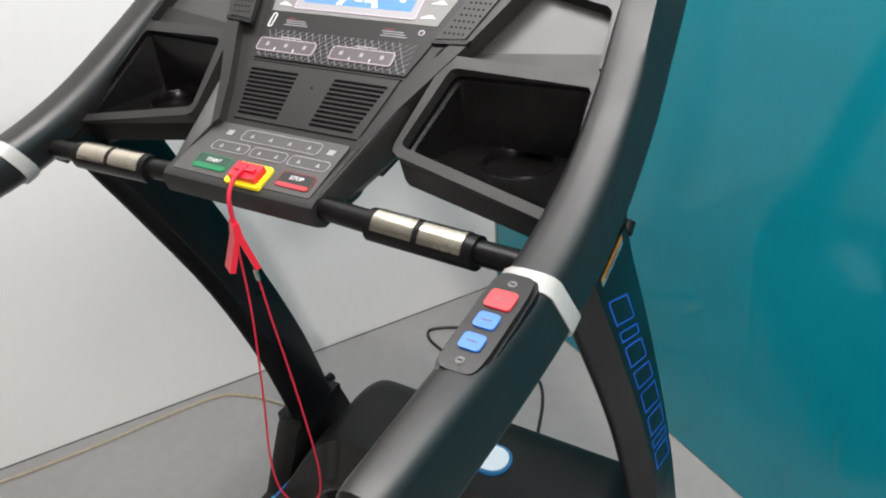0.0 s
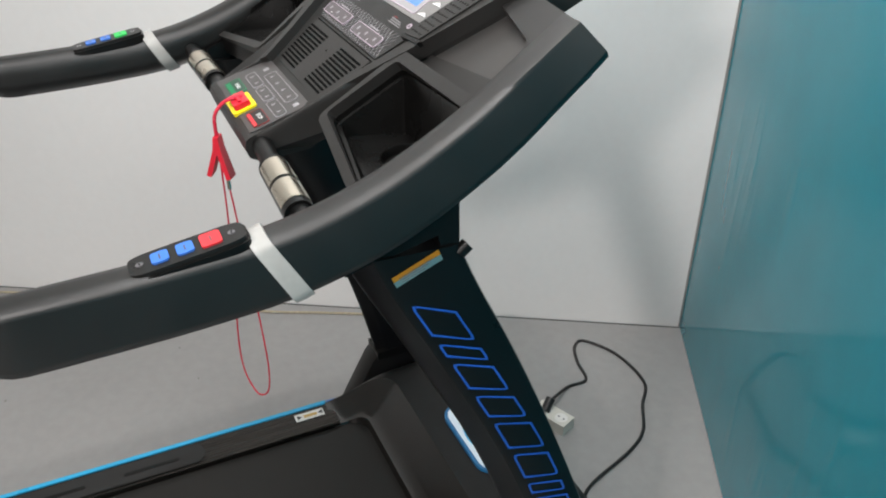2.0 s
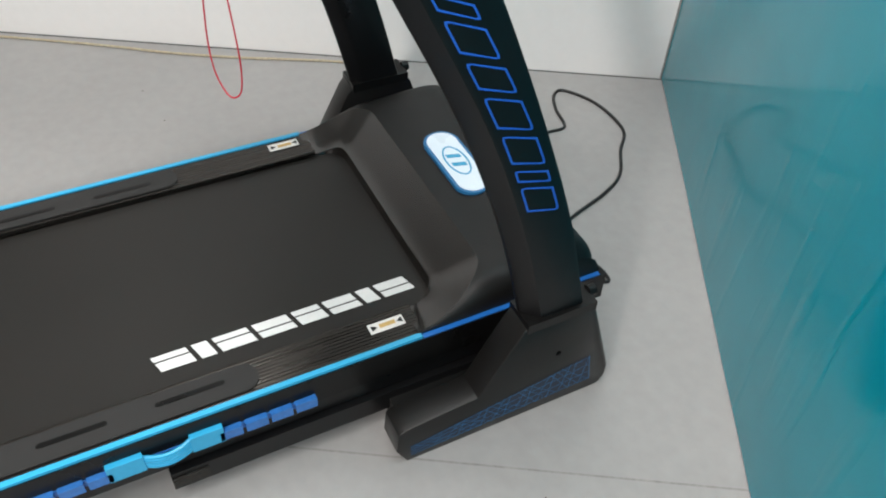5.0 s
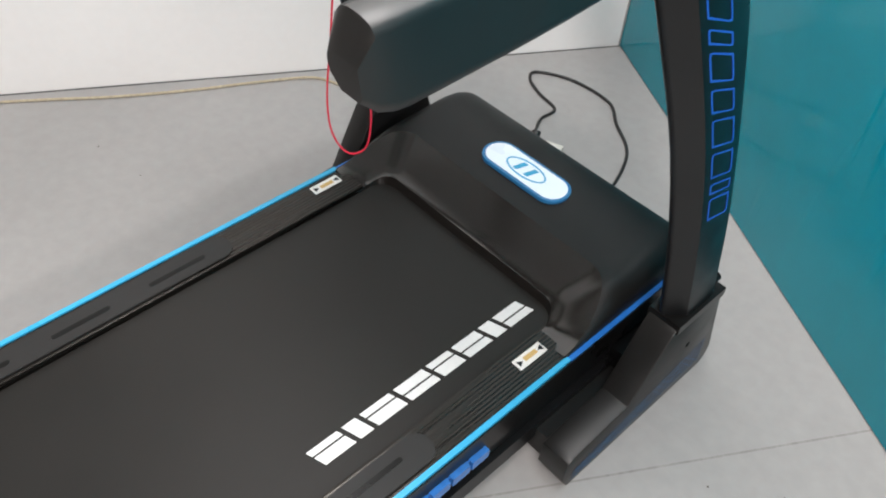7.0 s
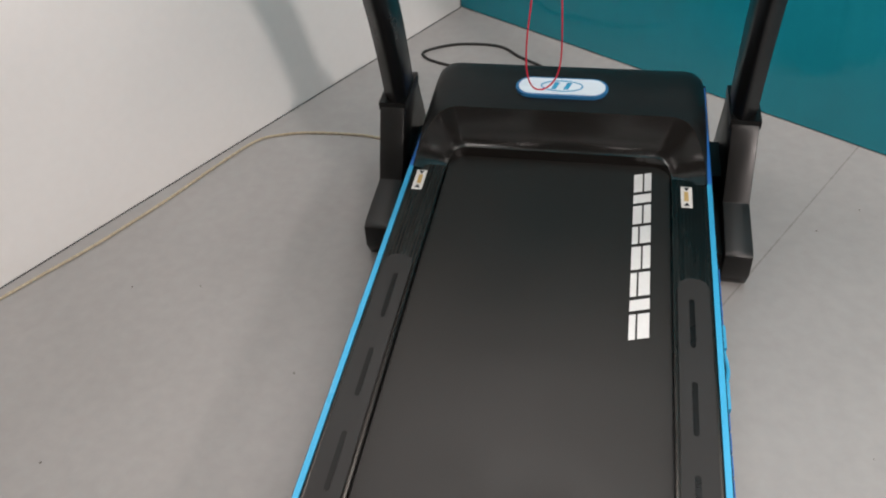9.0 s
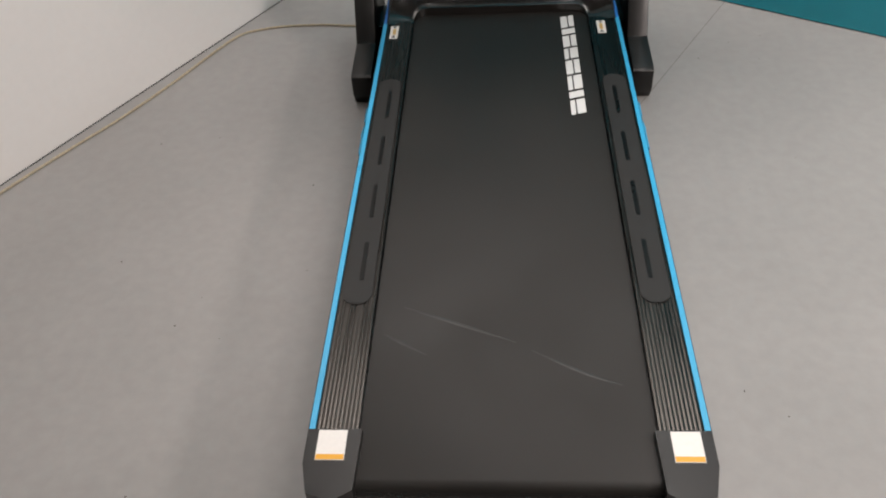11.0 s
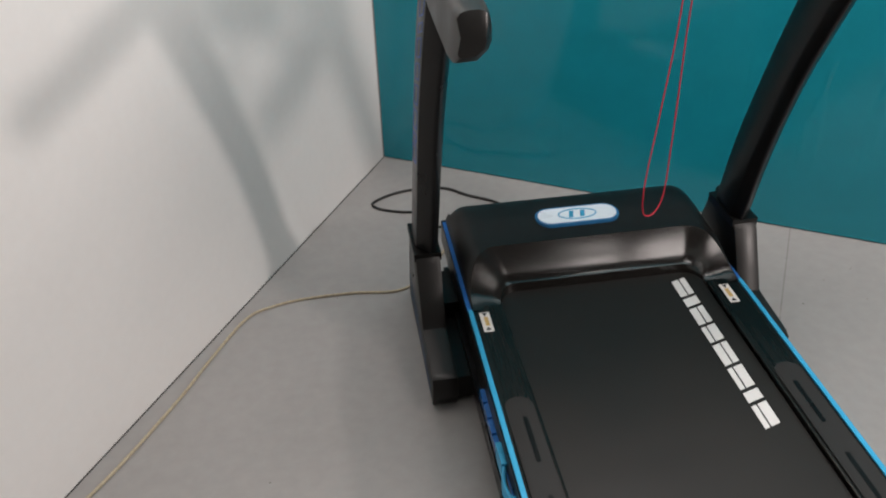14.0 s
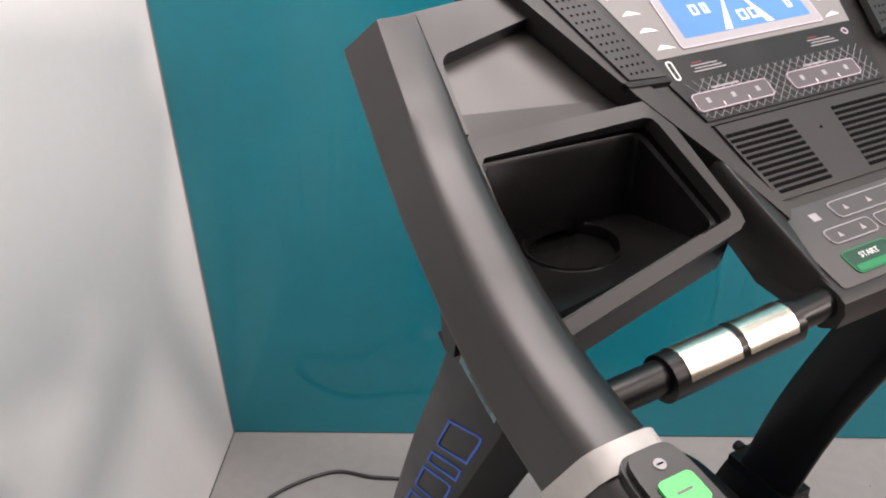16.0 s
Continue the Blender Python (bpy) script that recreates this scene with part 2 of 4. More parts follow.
def ring(outer, inner, lo, hi):
    """A frame between two outlines with the same number of corners."""
    bm = bmesh.new()
    n = len(outer)
    r = [[bm.verts.new((x, y, z)) for x, y in loop] for loop, z in ((outer, lo), (outer, hi), (inner, hi), (inner, lo))]
    for k in range(4):
        for i in range(n):
            j = (i + 1) % n
            bm.faces.new((r[k][i], r[k][j], r[(k + 1) % 4][j], r[(k + 1) % 4][i]))
    return bm


def rounded(x0, x1, y0, y1, r, seg=5):
    pts = []
    for cx, cy, a0 in ((x1 - r, y1 - r, 0), (x0 + r, y1 - r, 90), (x0 + r, y0 + r, 180), (x1 - r, y0 + r, 270)):
        for i in range(seg + 1):
            a = radians(a0 + 90 * i / seg)
            pts.append((cx + r * math.cos(a), cy + r * math.sin(a)))
    return pts


def spline(points, n):
    """n + 1 places on a smooth curve through points."""
    p = [Vector(q) for q in points]
    p = [2 * p[0] - p[1]] + p + [2 * p[-1] - p[-2]]
    out = []
    for i in range(n + 1):
        s = i / n * (len(p) - 3)
        k = min(int(s), len(p) - 4)
        t = s - k
        a, b, c, d = p[k:k + 4]
        out.append(0.5 * (2 * b + (c - a) * t + (2 * a - 5 * b + 4 * c - d) * t * t + (3 * b - a - 3 * c + d) * t ** 3))
    return out


def sweep(path, section, closed=False, side=Vector((1, 0, 0)), cap=True):
    """A section (side, up) carried along path; section may be a function of 0..1."""
    bm = bmesh.new()
    rows, n = [], len(path)
    for i, p in enumerate(path):
        d = (path[min(i + 1, n - 1)] - path[max(i - 1, 0)]).normalized()
        s = (side - d * side.dot(d)).normalized()
        u = s.cross(d)
        sec = section(i / (n - 1)) if callable(section) else section
        rows.append([bm.verts.new(p + s * a + u * b) for a, b in sec])
    for i in range(n - 1):
        m = len(rows[i])
        for j in range(m):
            bm.faces.new((rows[i][j], rows[i][(j + 1) % m], rows[i + 1][(j + 1) % m], rows[i + 1][j]))
    if cap:
        bm.faces.new(rows[0])
        bm.faces.new(rows[-1][::-1])
    return bm


def tube(points, r, n=40, seg=8, smooth=True):
    path = spline(points, n) if smooth else [Vector(q) for q in points]
    bm = bmesh.new()
    rows = []
    last = None
    for i, p in enumerate(path):
        d = (path[min(i + 1, len(path) - 1)] - path[max(i - 1, 0)]).normalized()
        ref = last if last is not None else (Vector((0, 0, 1)) if abs(d.z) < 0.9 else Vector((1, 0, 0)))
        s = (ref - d * ref.dot(d)).normalized()
        last = s
        u = d.cross(s)
        rows.append([bm.verts.new(p + r * (math.cos(6.28319 * k / seg) * s + math.sin(6.28319 * k / seg) * u)) for k in range(seg)])
    for a, b in zip(rows, rows[1:]):
        for k in range(seg):
            bm.faces.new((a[k], a[(k + 1) % seg], b[(k + 1) % seg], b[k]))
    bm.faces.new(rows[0][::-1])
    bm.faces.new(rows[-1])
    return bm


def words(text, size, m, depth=0.0004):
    cu = bpy.data.curves.new("words", "FONT")
    cu.body, cu.size, cu.align_x, cu.align_y, cu.extrude = text, size, "CENTER", "CENTER", depth
    ob = bpy.data.objects.new("words", cu)
    scene.collection.objects.link(ob)
    me = ob.evaluated_get(bpy.context.evaluated_depsgraph_get()).to_mesh()
    bm = bmesh.new()
    bm.from_mesh(me)
    bpy.data.objects.remove(ob)
    bpy.data.curves.remove(cu)
    return moved(bm, m)


# ---- the room ----
CORNER = Vector((-0.437, 1.261, 0))
AW, AT = radians(59.4), radians(-30.6)
U = Vector((math.cos(AW), math.sin(AW), 0))      # along the white wall, towards the corner
V = Vector((math.cos(AT), math.sin(AT), 0))      # along the teal wall, away from the corner
ROOM = Matrix(((V.x, U.x, 0, CORNER.x), (V.y, U.y, 0, CORNER.y), (0, 0, 1, 0), (0, 0, 0, 1)))  # local: x along teal, y towards it
LX, LY, LZ = 4.6, 4.8, 2.8
for nm, bx, mt, lb in (
    ("wall_west", (-0.12, 0, -LY, 0.12, 0, LZ), M_WHITE, "smooth white painted wall"),
    # east and south walls are unseen: they close the room and dim reflections
    ("wall_east", (LX, LX + 0.12, -LY, 0.12, 0, LZ), M_FAR, "unseen plain wall, added in dark greige to dim reflections"),
    ("wall_south", (-0.12, LX + 0.12, -LY - 0.12, -LY, 0, LZ), M_FAR, "unseen plain wall, added in dark greige to dim reflections"),
    ("wall_north", (0, LX, 0.014, 0.12, 0, LZ), M_WHITE, "white wall behind the teal vinyl sheet"),
    ("ceiling", (-0.12, LX + 0.12, -LY - 0.12, 0.12, LZ, LZ + 0.1), M_CEIL, "plain white ceiling"),
):
    solid(nm, moved(box(*bx), ROOM), mt, lb, nm.split("_")[0], "structure", smooth=False)


def flat_grid(nx, ny, fn):
    bm = bmesh.new()
    g = [[bm.verts.new(fn(i / nx, j / ny)) for j in range(ny + 1)] for i in range(nx + 1)]
    for i in range(nx):
        for j in range(ny):
            bm.faces.new((g[i][j], g[i + 1][j], g[i + 1][j + 1], g[i][j + 1]))
    return bm


solid("floor", moved(box(-0.12, LX + 0.12, -LY - 0.12, 0.12, -0.06, 0), ROOM), M_FLOOR, "smooth grey cement floor with faint stains", "floor", "structure", smooth=False)


def teal_sheet(a, b):
    x, z = a * LX, 0.004 + b * (LZ - 0.004)
    k = 0.004 * noise.noise((x * 1.1, z * 0.8, 3.0)) + 0.0016 * noise.noise((x * 5 + z * 2.0, z * 1.3, 7.0)) * min(1, x)
    return (x, 0.002 + k, z)


bm_t = flat_grid(150, 90, teal_sheet)
solid("wall_covering", bm_t, M_TEAL, "glossy teal vinyl sheet covering the wall, slightly creased", "wall", "structure").matrix_world = ROOM
# thin grey strip put in as the shadow gap beside the sheet's edge
solid("sheet_edge", moved(box(0.0008, 0.0022, -0.003, 0.010, 0, LZ), ROOM), M_FAR, "grey strip standing in for the shadow gap at the vinyl sheet's edge", "trim", "structure", smooth=False)
# dark strip that paints the shadow in the joint at the white wall's foot
solid("trim", moved(box(0.0004, 0.0026, -LY, -0.001, 0, 0.0025), ROOM), M_JOINT_SHADE, "thin dark strip painted as the shadow in the joint between white wall and floor", "trim", "structure", smooth=False)
# fine joint in the floor
JA, JB = Vector((0.36, -0.18, 0)), Vector((0.80, 0.545, 0))
JD = (JB - JA).normalized()
JN = Vector((-JD.y, JD.x, 0)) * 0.0022
JA2 = JA - JD * 1.5
bm_j = bmesh.new()
bm_j.faces.new([bm_j.verts.new(q + Vector((0, 0, 0.0006))) for q in (JA2 - JN, JB - JN, JB + JN, JA2 + JN)])
M_JOINT = material("floor_joint", (0.24, 0.23, 0.22), 0.6, vary=0.2, scale=30, bump=0)
solid("floor_joint", bm_j, M_JOINT, "thin straight joint in the cement floor", "joint", "structure", smooth=False)

# ---- treadmill ----
TM = thing("treadmill", "black folding treadmill with sky-blue trim standing on a grey floor", "treadmill")
DZ = 0.221
SHX = 0.010          # the frame stands this far beside the console's middle
RX = 0.345           # outer edge of the deck
BX = 0.259           # edge of the belt

# running belt with its rollers' curve at the rear
loop = [(0.16, DZ - 0.012), (-1.44, DZ - 0.012)] + [(-1.44 - 0.022 * math.sin(a), DZ - 0.034 + 0.022 * math.cos(a)) for a in (0.5, 1.0, 1.57, 2.1, 2.6, 3.14)] + [(0.16, DZ - 0.056)]
bm = bmesh.new()
ra = [[bm.verts.new((x, y, z)) for y, z in loop] for x in (-BX + 0.003, BX - 0.003)]
for i in range(len(loop)):
    j = (i + 1) % len(loop)
    bm.faces.new((ra[0][i], ra[0][j], ra[1][j], ra[1][i]))
bm.faces.new(ra[0][::-1])
bm.faces.new(ra[1])
belt = part("running_belt", bm, M_BELT, TM, "black rubber running belt with faint scuffs")
M_SCUFF = material("dusty_scuff", (0.0165, 0.016, 0.0152), 0.5, vary=0.3, scale=25, bump=0.0)
for pts_, w_ in (((-0.20, -1.06, -0.10, -1.10, 0.02, -1.15), 0.0045), ((-0.235, -1.13, -0.20, -1.15, -0.15, -1.18), 0.004), ((0.05, -1.17, 0.14, -1.22, 0.21, -1.25), 0.004)):
    pa = spline([(pts_[0], pts_[1], DZ - 0.0117), (pts_[2], pts_[3], DZ - 0.0117), (pts_[4], pts_[5], DZ - 0.0117)], 14)
    part("scuff", sweep(pa, lambda t: [(-0.0002, -w_ * math.sin(3.14159 * max(0.02, min(0.98, t)))), (0.0002, -w_ * 0.3), (0.0002, w_ * 0.3), (-0.0002, w_ * math.sin(3.14159 * max(0.02, min(0.98, t))))], side=Vector((0, 0, 1))), M_SCUFF, belt)
part("deck_board", box(-0.30, 0.30, -1.40, 0.14, DZ - 0.050, DZ - 0.020, 0.002), M_STEEL, TM)

# blank lettering on the belt: slanted white blocks of the same size
def slanted(w, h, slant):
    """Outline of a slanted block: along w, across h."""
    return [(0, 0), (w, 0), (w + slant, h), (slant, h)]


GW = (0.062, 0.028, 0.058, 0.052, 0.066, 0.064, 0.028, 0.062)
def glyphs(total, h, slant, gap):
    k = (total - slant - gap * (len(GW) - 1)) / sum(GW)
    s = 0.0
    for i, w in enumerate(GW):
        yield i, s, w * k
        s += w * k + gap


for i, s, w in glyphs(0.508, 0.037, 0.012, 0.010):
    lo = slanted(w, 0.038, 0.012)
    pts = [(0.2255 - SHX - 0.038 + b, 0.094 - s - a) for a, b in [(a, 0.038 - b) for a, b in lo]]
    p0, p1, p2, p3 = [Vector(p) for p in pts]
    cuts = ((0.0, 1.0),) if w < 0.04 else (((0.0, 0.58), (0.68, 1.0)) if i % 2 else ((0.0, 0.40), (0.50, 1.0)))
    b_ = None
    for f0, f1 in cuts:
        b_ = join(b_, prism([p0.lerp(p3, f0), p1.lerp(p2, f0), p1.lerp(p2, f1), p0.lerp(p3, f1)], DZ - 0.0118, DZ - 0.0112))
    part("print_block", b_, M_WPRINT, belt, "" if i else "white slanted print on the belt", smooth=False)

for sx in (-1, 1):
    # ribbed aluminium foot rail
    sec, n = [], 10
    x0, x1 = BX, RX - 0.0108
    for k in range(n):
        a, w = x0 + (x1 - x0) * k / n, (x1 - x0) / n
        sec += [(a + w * q / 6, DZ - 0.0009 + 0.0007 * math.sin(math.pi * q / 6)) for q in range(6)]
    sec += [(x1, DZ - 0.0009), (x1, DZ - 0.03), (x0, DZ - 0.03)]
    bm = bmesh.new()
    rows_ = [[bm.verts.new((sx * x, y, z)) for x, z in sec] for y in (-1.353, 0.06)]
    for k in range(len(sec)):
        j = (k + 1) % len(sec)
        bm.faces.new((rows_[0][k], rows_[0][j], rows_[1][j], rows_[1][k]))
    bm.faces.new(rows_[0][::-1])
    bm.faces.new(rows_[1])
    rail = part("side_rail", bm, M_RAIL, TM, "ribbed dark aluminium foot rail")
    # rubber pad with four slots
    pad = ring(rounded(0.267, 0.327, -1.062, -0.25, 0.028, 8), rounded(0.270, 0.324, -1.059, -0.253, 0.025, 8), DZ, DZ + 0.0022)
    join(pad, prism(rounded(0.270, 0.324, -1.059, -0.253, 0.025, 8), DZ + 0.0002, DZ + 0.0026))
    if sx < 0:
        moved(pad, Matrix.Diagonal((-1, 1, 1, 1)))
    padob = part("foot_pad", pad, M_PADR, rail, "dark grey rubber foot pad")
    for ya, yb in ((-0.428, -0.308), (-0.618, -0.506), (-0.808, -0.692), (-0.998, -0.884)):
        bm = prism([(sx * x, y) for x, y in rounded(0.288, 0.298, ya, yb, 0.0049, 4)], DZ + 0.0020, DZ + 0.0032)
        part("slot", bm, M_SIDE, rail, "", smooth=False)
    # blue edge strip and black outer side
    part("edge_strip", box(*sorted((sx * (RX - 0.0103), sx * RX)), -1.353, 0.05, DZ - 0.0045, DZ + 0.002, 0.0012), M_BLUE, rail, "sky-blue plastic edge strip")
    part("side_skirt", box(*sorted((sx * (RX - 0.02), sx * (RX + 0.003))), -1.40, 0.46, DZ - 0.072, DZ - 0.0045, 0.003), M_SIDE, TM, "glossy black side skirt")
    part("deck_beam", box(*sorted((sx * (RX - 0.06), sx * (RX - 0.004))), -1.25, 0.40, 0.105, DZ - 0.05, 0.004), M_STEEL, TM)
    part("lower_beam", box(*sorted((sx * (RX - 0.045), sx * (RX + 0.008))), -0.44, 0.40, 0.050, 0.098, 0.003), M_STEEL, TM, "black steel lower frame tube")
    # rear end cap
    cap = prism([(sx * x, y) for x, y in ((BX - 0.008, -1.353), (RX, -1.353), (RX + 0.001, -1.42), (RX - 0.012, -1.475), (BX + 0.03, -1.49), (BX - 0.004, -1.47))], 0.10, DZ + 0.002, 0.006)
    capo = part("end_cap", cap, M_GREYPL, TM, "dark grey plastic rear end cap")
    st = part("sticker", box(*sorted((sx * 0.276, sx * 0.326)), -1.415, -1.356, DZ + 0.0022, DZ + 0.0032), M_STICK, capo, "white warning sticker")
    part("print_bar", box(*sorted((sx * 0.277, sx * 0.325)), -1.414, -1.404, DZ + 0.0034, DZ + 0.0038), M_ORANGE, capo)
    # small warning sticker near the hood
    part("sticker", box(*sorted((sx * 0.288 - SHX, sx * 0.312 - SHX)), -0.035, 0.035, DZ + 0.0006, DZ + 0.0014), M_STICK, rail, "small white and orange warning sticker")
    part("print_bar", box(*sorted((sx * 0.2945 - SHX, sx * 0.304 - SHX)), -0.014, 0.018, DZ + 0.0016, DZ + 0.002), M_OCHRE, rail)
    for yc, d in ((-0.024, 1), (0.026, -1)):
        part("warning_mark", prism([(sx * 0.2935 - SHX, yc - 0.006 * d), (sx * 0.3065 - SHX, yc - 0.006 * d), (sx * 0.300 - SHX, yc + 0.006 * d)], DZ + 0.0016, DZ + 0.002), M_PLASTIC, rail, smooth=False)
    # blue shock absorber at the side
    for k in range(8):
        y0 = (-0.166 if k < 4 else -0.340) - 0.0456 * k
        part("gel_cell", box(*sorted((sx * (RX - 0.004), sx * (RX + 0.014))), y0 - 0.0395, y0, 0.1510, 0.1735, 0.0088, 5), M_GELB, TM, "" if k else "translucent blue gel cushion cell")
    part("gel_spine", box(*sorted((sx * (RX - 0.002), sx * (RX + 0.006))), -0.70, -0.168, 0.155, 0.170, 0.002), M_GELB, TM)
    for y0, y1 in ((-0.392, -0.335), (-0.530, -0.470)):
        part("cushion_clip", box(*sorted((sx * (RX - 0.002), sx * (RX + 0.014))), y0, y1, 0.149, 0.189, 0.0025), M_BLUE, TM, "light blue cushion clip")
    for k in range(4):
        d = 0.0085 * k
        part("cushion_bow", tube([(sx * (RX + 0.006), -0.384, 0.182 - d), (sx * (RX + 0.013), -0.408, 0.176 - d), (sx * (RX + 0.016), -0.431, 0.174 - d), (sx * (RX + 0.013), -0.454, 0.176 - d), (sx * (RX + 0.006), -0.478, 0.182 - d)], 0.0041, 16, 8), M_BLUE, TM)
    # labelled plate on the lower frame tube
    part("frame_plate", box(*sorted((sx * (RX + 0.006), sx * (RX + 0.0105))), -0.44, -0.375, 0.060, 0.088, 0.001), M_RAIL, TM, "small dark metal plate on the lower frame")

# rear roller cover between the end caps
part("rear_roller", tube([(-BX, -1.446, DZ - 0.038), (BX, -1.446, DZ - 0.038)], 0.019, 2, 16, False), M_GLOSS, TM)

# motor hood: a U-shaped cover
HX = 0.336
def ease(f):
    f = min(1.0, max(0.0, f))
    return f * f * (3 - 2 * f)


def hood_top(x, y):
    """Height of the hood over a place."""
    if y < 0.21:
        z = DZ + 0.003 + (0.289 - DZ - 0.003) * ease((y - 0.03) / 0.18)
    elif y < 0.36:
        z = 0.289 + 0.008 * ease((y - 0.21) / 0.13)
    else:
        z = 0.297 - 0.060 * (1 - math.sqrt(max(0.0, 1 - ((y - 0.36) / 0.0885) ** 2)))
    e = (abs(x) - (HX - 0.05)) / 0.05
    if e > 0:
        z -= (1 - math.sqrt(max(0.0, 1 - e * e))) * 0.62 * max(0.0, z - DZ)
    return z


def round_loop(xa, yb, rx, ry, n=14):
    pts = [(xa, 0.045), (xa, 0.045 + (yb - ry - 0.045) * 0.5)]
    for i in range(n + 1):
        a = radians(90 * i / n)
        pts.append((xa - rx + rx * math.cos(a), yb - ry + ry * math.sin(a)))
    return pts + [(0.1, yb)] + [(-x, y) for x, y in reversed(pts + [(0.1, yb)])]


ERX, ERY = 0.085, 0.150
INNER, OUTER = round_loop(BX - 0.002, 0.117, 0.045, 0.045), round_loop(HX - 0.003, 0.206, ERX, ERY)
bm = bmesh.new()
rows_ = []
for k in (0.0, 0.04, 0.16, 0.34, 0.52, 0.70, 0.84, 0.93, 1.0):
    row = []
    for (xa, ya), (xb, yb) in zip(INNER, OUTER):
        zt = hood_top(xb, yb) + 0.0008
        z0 = DZ - 0.013
        h = 0.30 if k == 0.04 else (0 if k == 0 else 0.22 + 0.78 * ((k - 0.04) / 0.96) ** 0.92)
        row.append(bm.verts.new((xa + (xb - xa) * k, ya + (yb - ya) * k, z0 + (zt - z0) * h)))
    rows_.append(row)
for ra0, rb0 in zip(rows_, rows_[1:]):
    for i in range(len(ra0) - 1):
        bm.faces.new((ra0[i], ra0[i + 1], rb0[i + 1], rb0[i]))
hood = part("motor_hood", bm, M_HOODF, TM, "black plastic motor hood with a satin sloped lip")
bm = bmesh.new()
xs = [HX * math.sin(radians(90 * i / 22)) for i in range(-22, 23)]
cols = []
for x in xs:
    c = min(1.0, (abs(x) - (HX - 0.003 - ERX)) / ERX)
    ys0 = 0.206 if c <= 0 else 0.056 + ERY * math.sqrt(max(0.0, 1 - c * c))
    e = max(0.0, (abs(x) - (HX - 0.05)) / 0.05)
    yend = 0.4485 - 0.03 * (1 - math.sqrt(max(0.0, 1 - e * e)))
    col = []
    for j in range(23):
        f = j / 22
        y = ys0 + (yend - ys0) * (1 - (1 - f) ** 1.6)
        col.append(bm.verts.new((x, y, hood_top(x, y + 0.4485 - yend if y > 0.36 else y))))
    col.append(bm.verts.new((x, yend + 0.002, 0.06)))
    cols.append(col)
for ca, cb in zip(cols, cols[1:]):
    for j in range(23):
        bm.faces.new((ca[j], cb[j], cb[j + 1], ca[j + 1]))
part("hood_shell", bm, M_SHELL, hood, "textured black plastic hood shell")
for sx in (-1, 1):
    ys_ = [0.045 + 0.4035 * i / 40 for i in range(41)]
    bm = bmesh.new()
    up_ = [bm.verts.new((sx * HX, y, hood_top(HX, y) + 0.0005)) for y in ys_]
    md_ = [bm.verts.new((sx * (HX - 0.006), y, hood_top(HX - 0.006, y) - 0.001)) for y in ys_]
    lo_ = [bm.verts.new((sx * (HX + 0.001), y, DZ - 0.03)) for y in ys_]
    for j in range(40):
        bm.faces.new((up_[j], up_[j + 1], lo_[j + 1], lo_[j]))
        bm.faces.new((up_[j], up_[j + 1], md_[j + 1], md_[j]))
    part("hood_cheek", bm, M_SHELL, hood)
    part("edge_strip", box(*sorted((sx * (HX - 0.002), sx * (RX + 0.001))), 0.052, 0.446, DZ - 0.010, DZ - 0.002, 0.001), M_MBLUE, hood, "blue edge strip")
# badge
bm = prism(rounded(-0.121, 0.103, 0.256, 0.338, 0.040, 8), 0.2900, 0.2995, 0.0015)
badge = part("badge", bm, M_LATL, hood, "glowing white oval badge with a blue rim")
part("badge_face", prism(rounded(-0.114, 0.096, 0.263, 0.331, 0.033, 8), 0.2985, 0.3012, 0.0008), M_BADGE, badge)
ell = lambda a, b: [(-0.009 + a * math.cos(6.28319 * i / 32), 0.297 + b * math.sin(6.28319 * i / 32)) for i in range(32)]
part("badge_ring", ring(ell(0.052, 0.025), ell(0.048, 0.021), 0.3005, 0.3018), M_BLUE, badge)
for x in (-0.027, 0.003):
    part("badge_bar", prism([(x - 0.008, 0.282), (x + 0.004, 0.282), (x + 0.012, 0.312), (x, 0.312)], 0.3005, 0.3018), M_BLUE, badge, smooth=False)

# uprights
REAR = ((0.232, 0.20), (0.213, 0.268), (0.156, 0.492), (0.075, 0.72), (-0.024, 0.927), (-0.082, 1.04), (-0.105, 1.09))
FRONT = ((0.352, 0.20), (0.333, 0.279), (0.277, 0.493), (0.199, 0.71), (0.120, 0.90), (0.068, 1.01), (0.036, 1.085))
ra_, fa_ = spline([(0, y, z) for y, z in REAR], 24), spline([(0, y, z) for y, z in FRONT], 24)
def outer_x(z):
    return 0.4470 - 0.0330 * (z - 0.2)


def clipped(quad, c):
    """A four-cornered outline with two opposite corners rounded off."""
    out = []
    for i, p in enumerate(quad):
        if i % 2:
            out.append(p)
            continue
        q, r = Vector(quad[i - 1]), Vector(quad[(i + 1) % 4])
        p = Vector(p)
        a, b = p + (q - p).normalized() * c, p + (r - p).normalized() * c
        out += [tuple(a), tuple(p.lerp((a + b) / 2, 0.45)), tuple(b)]
    return out


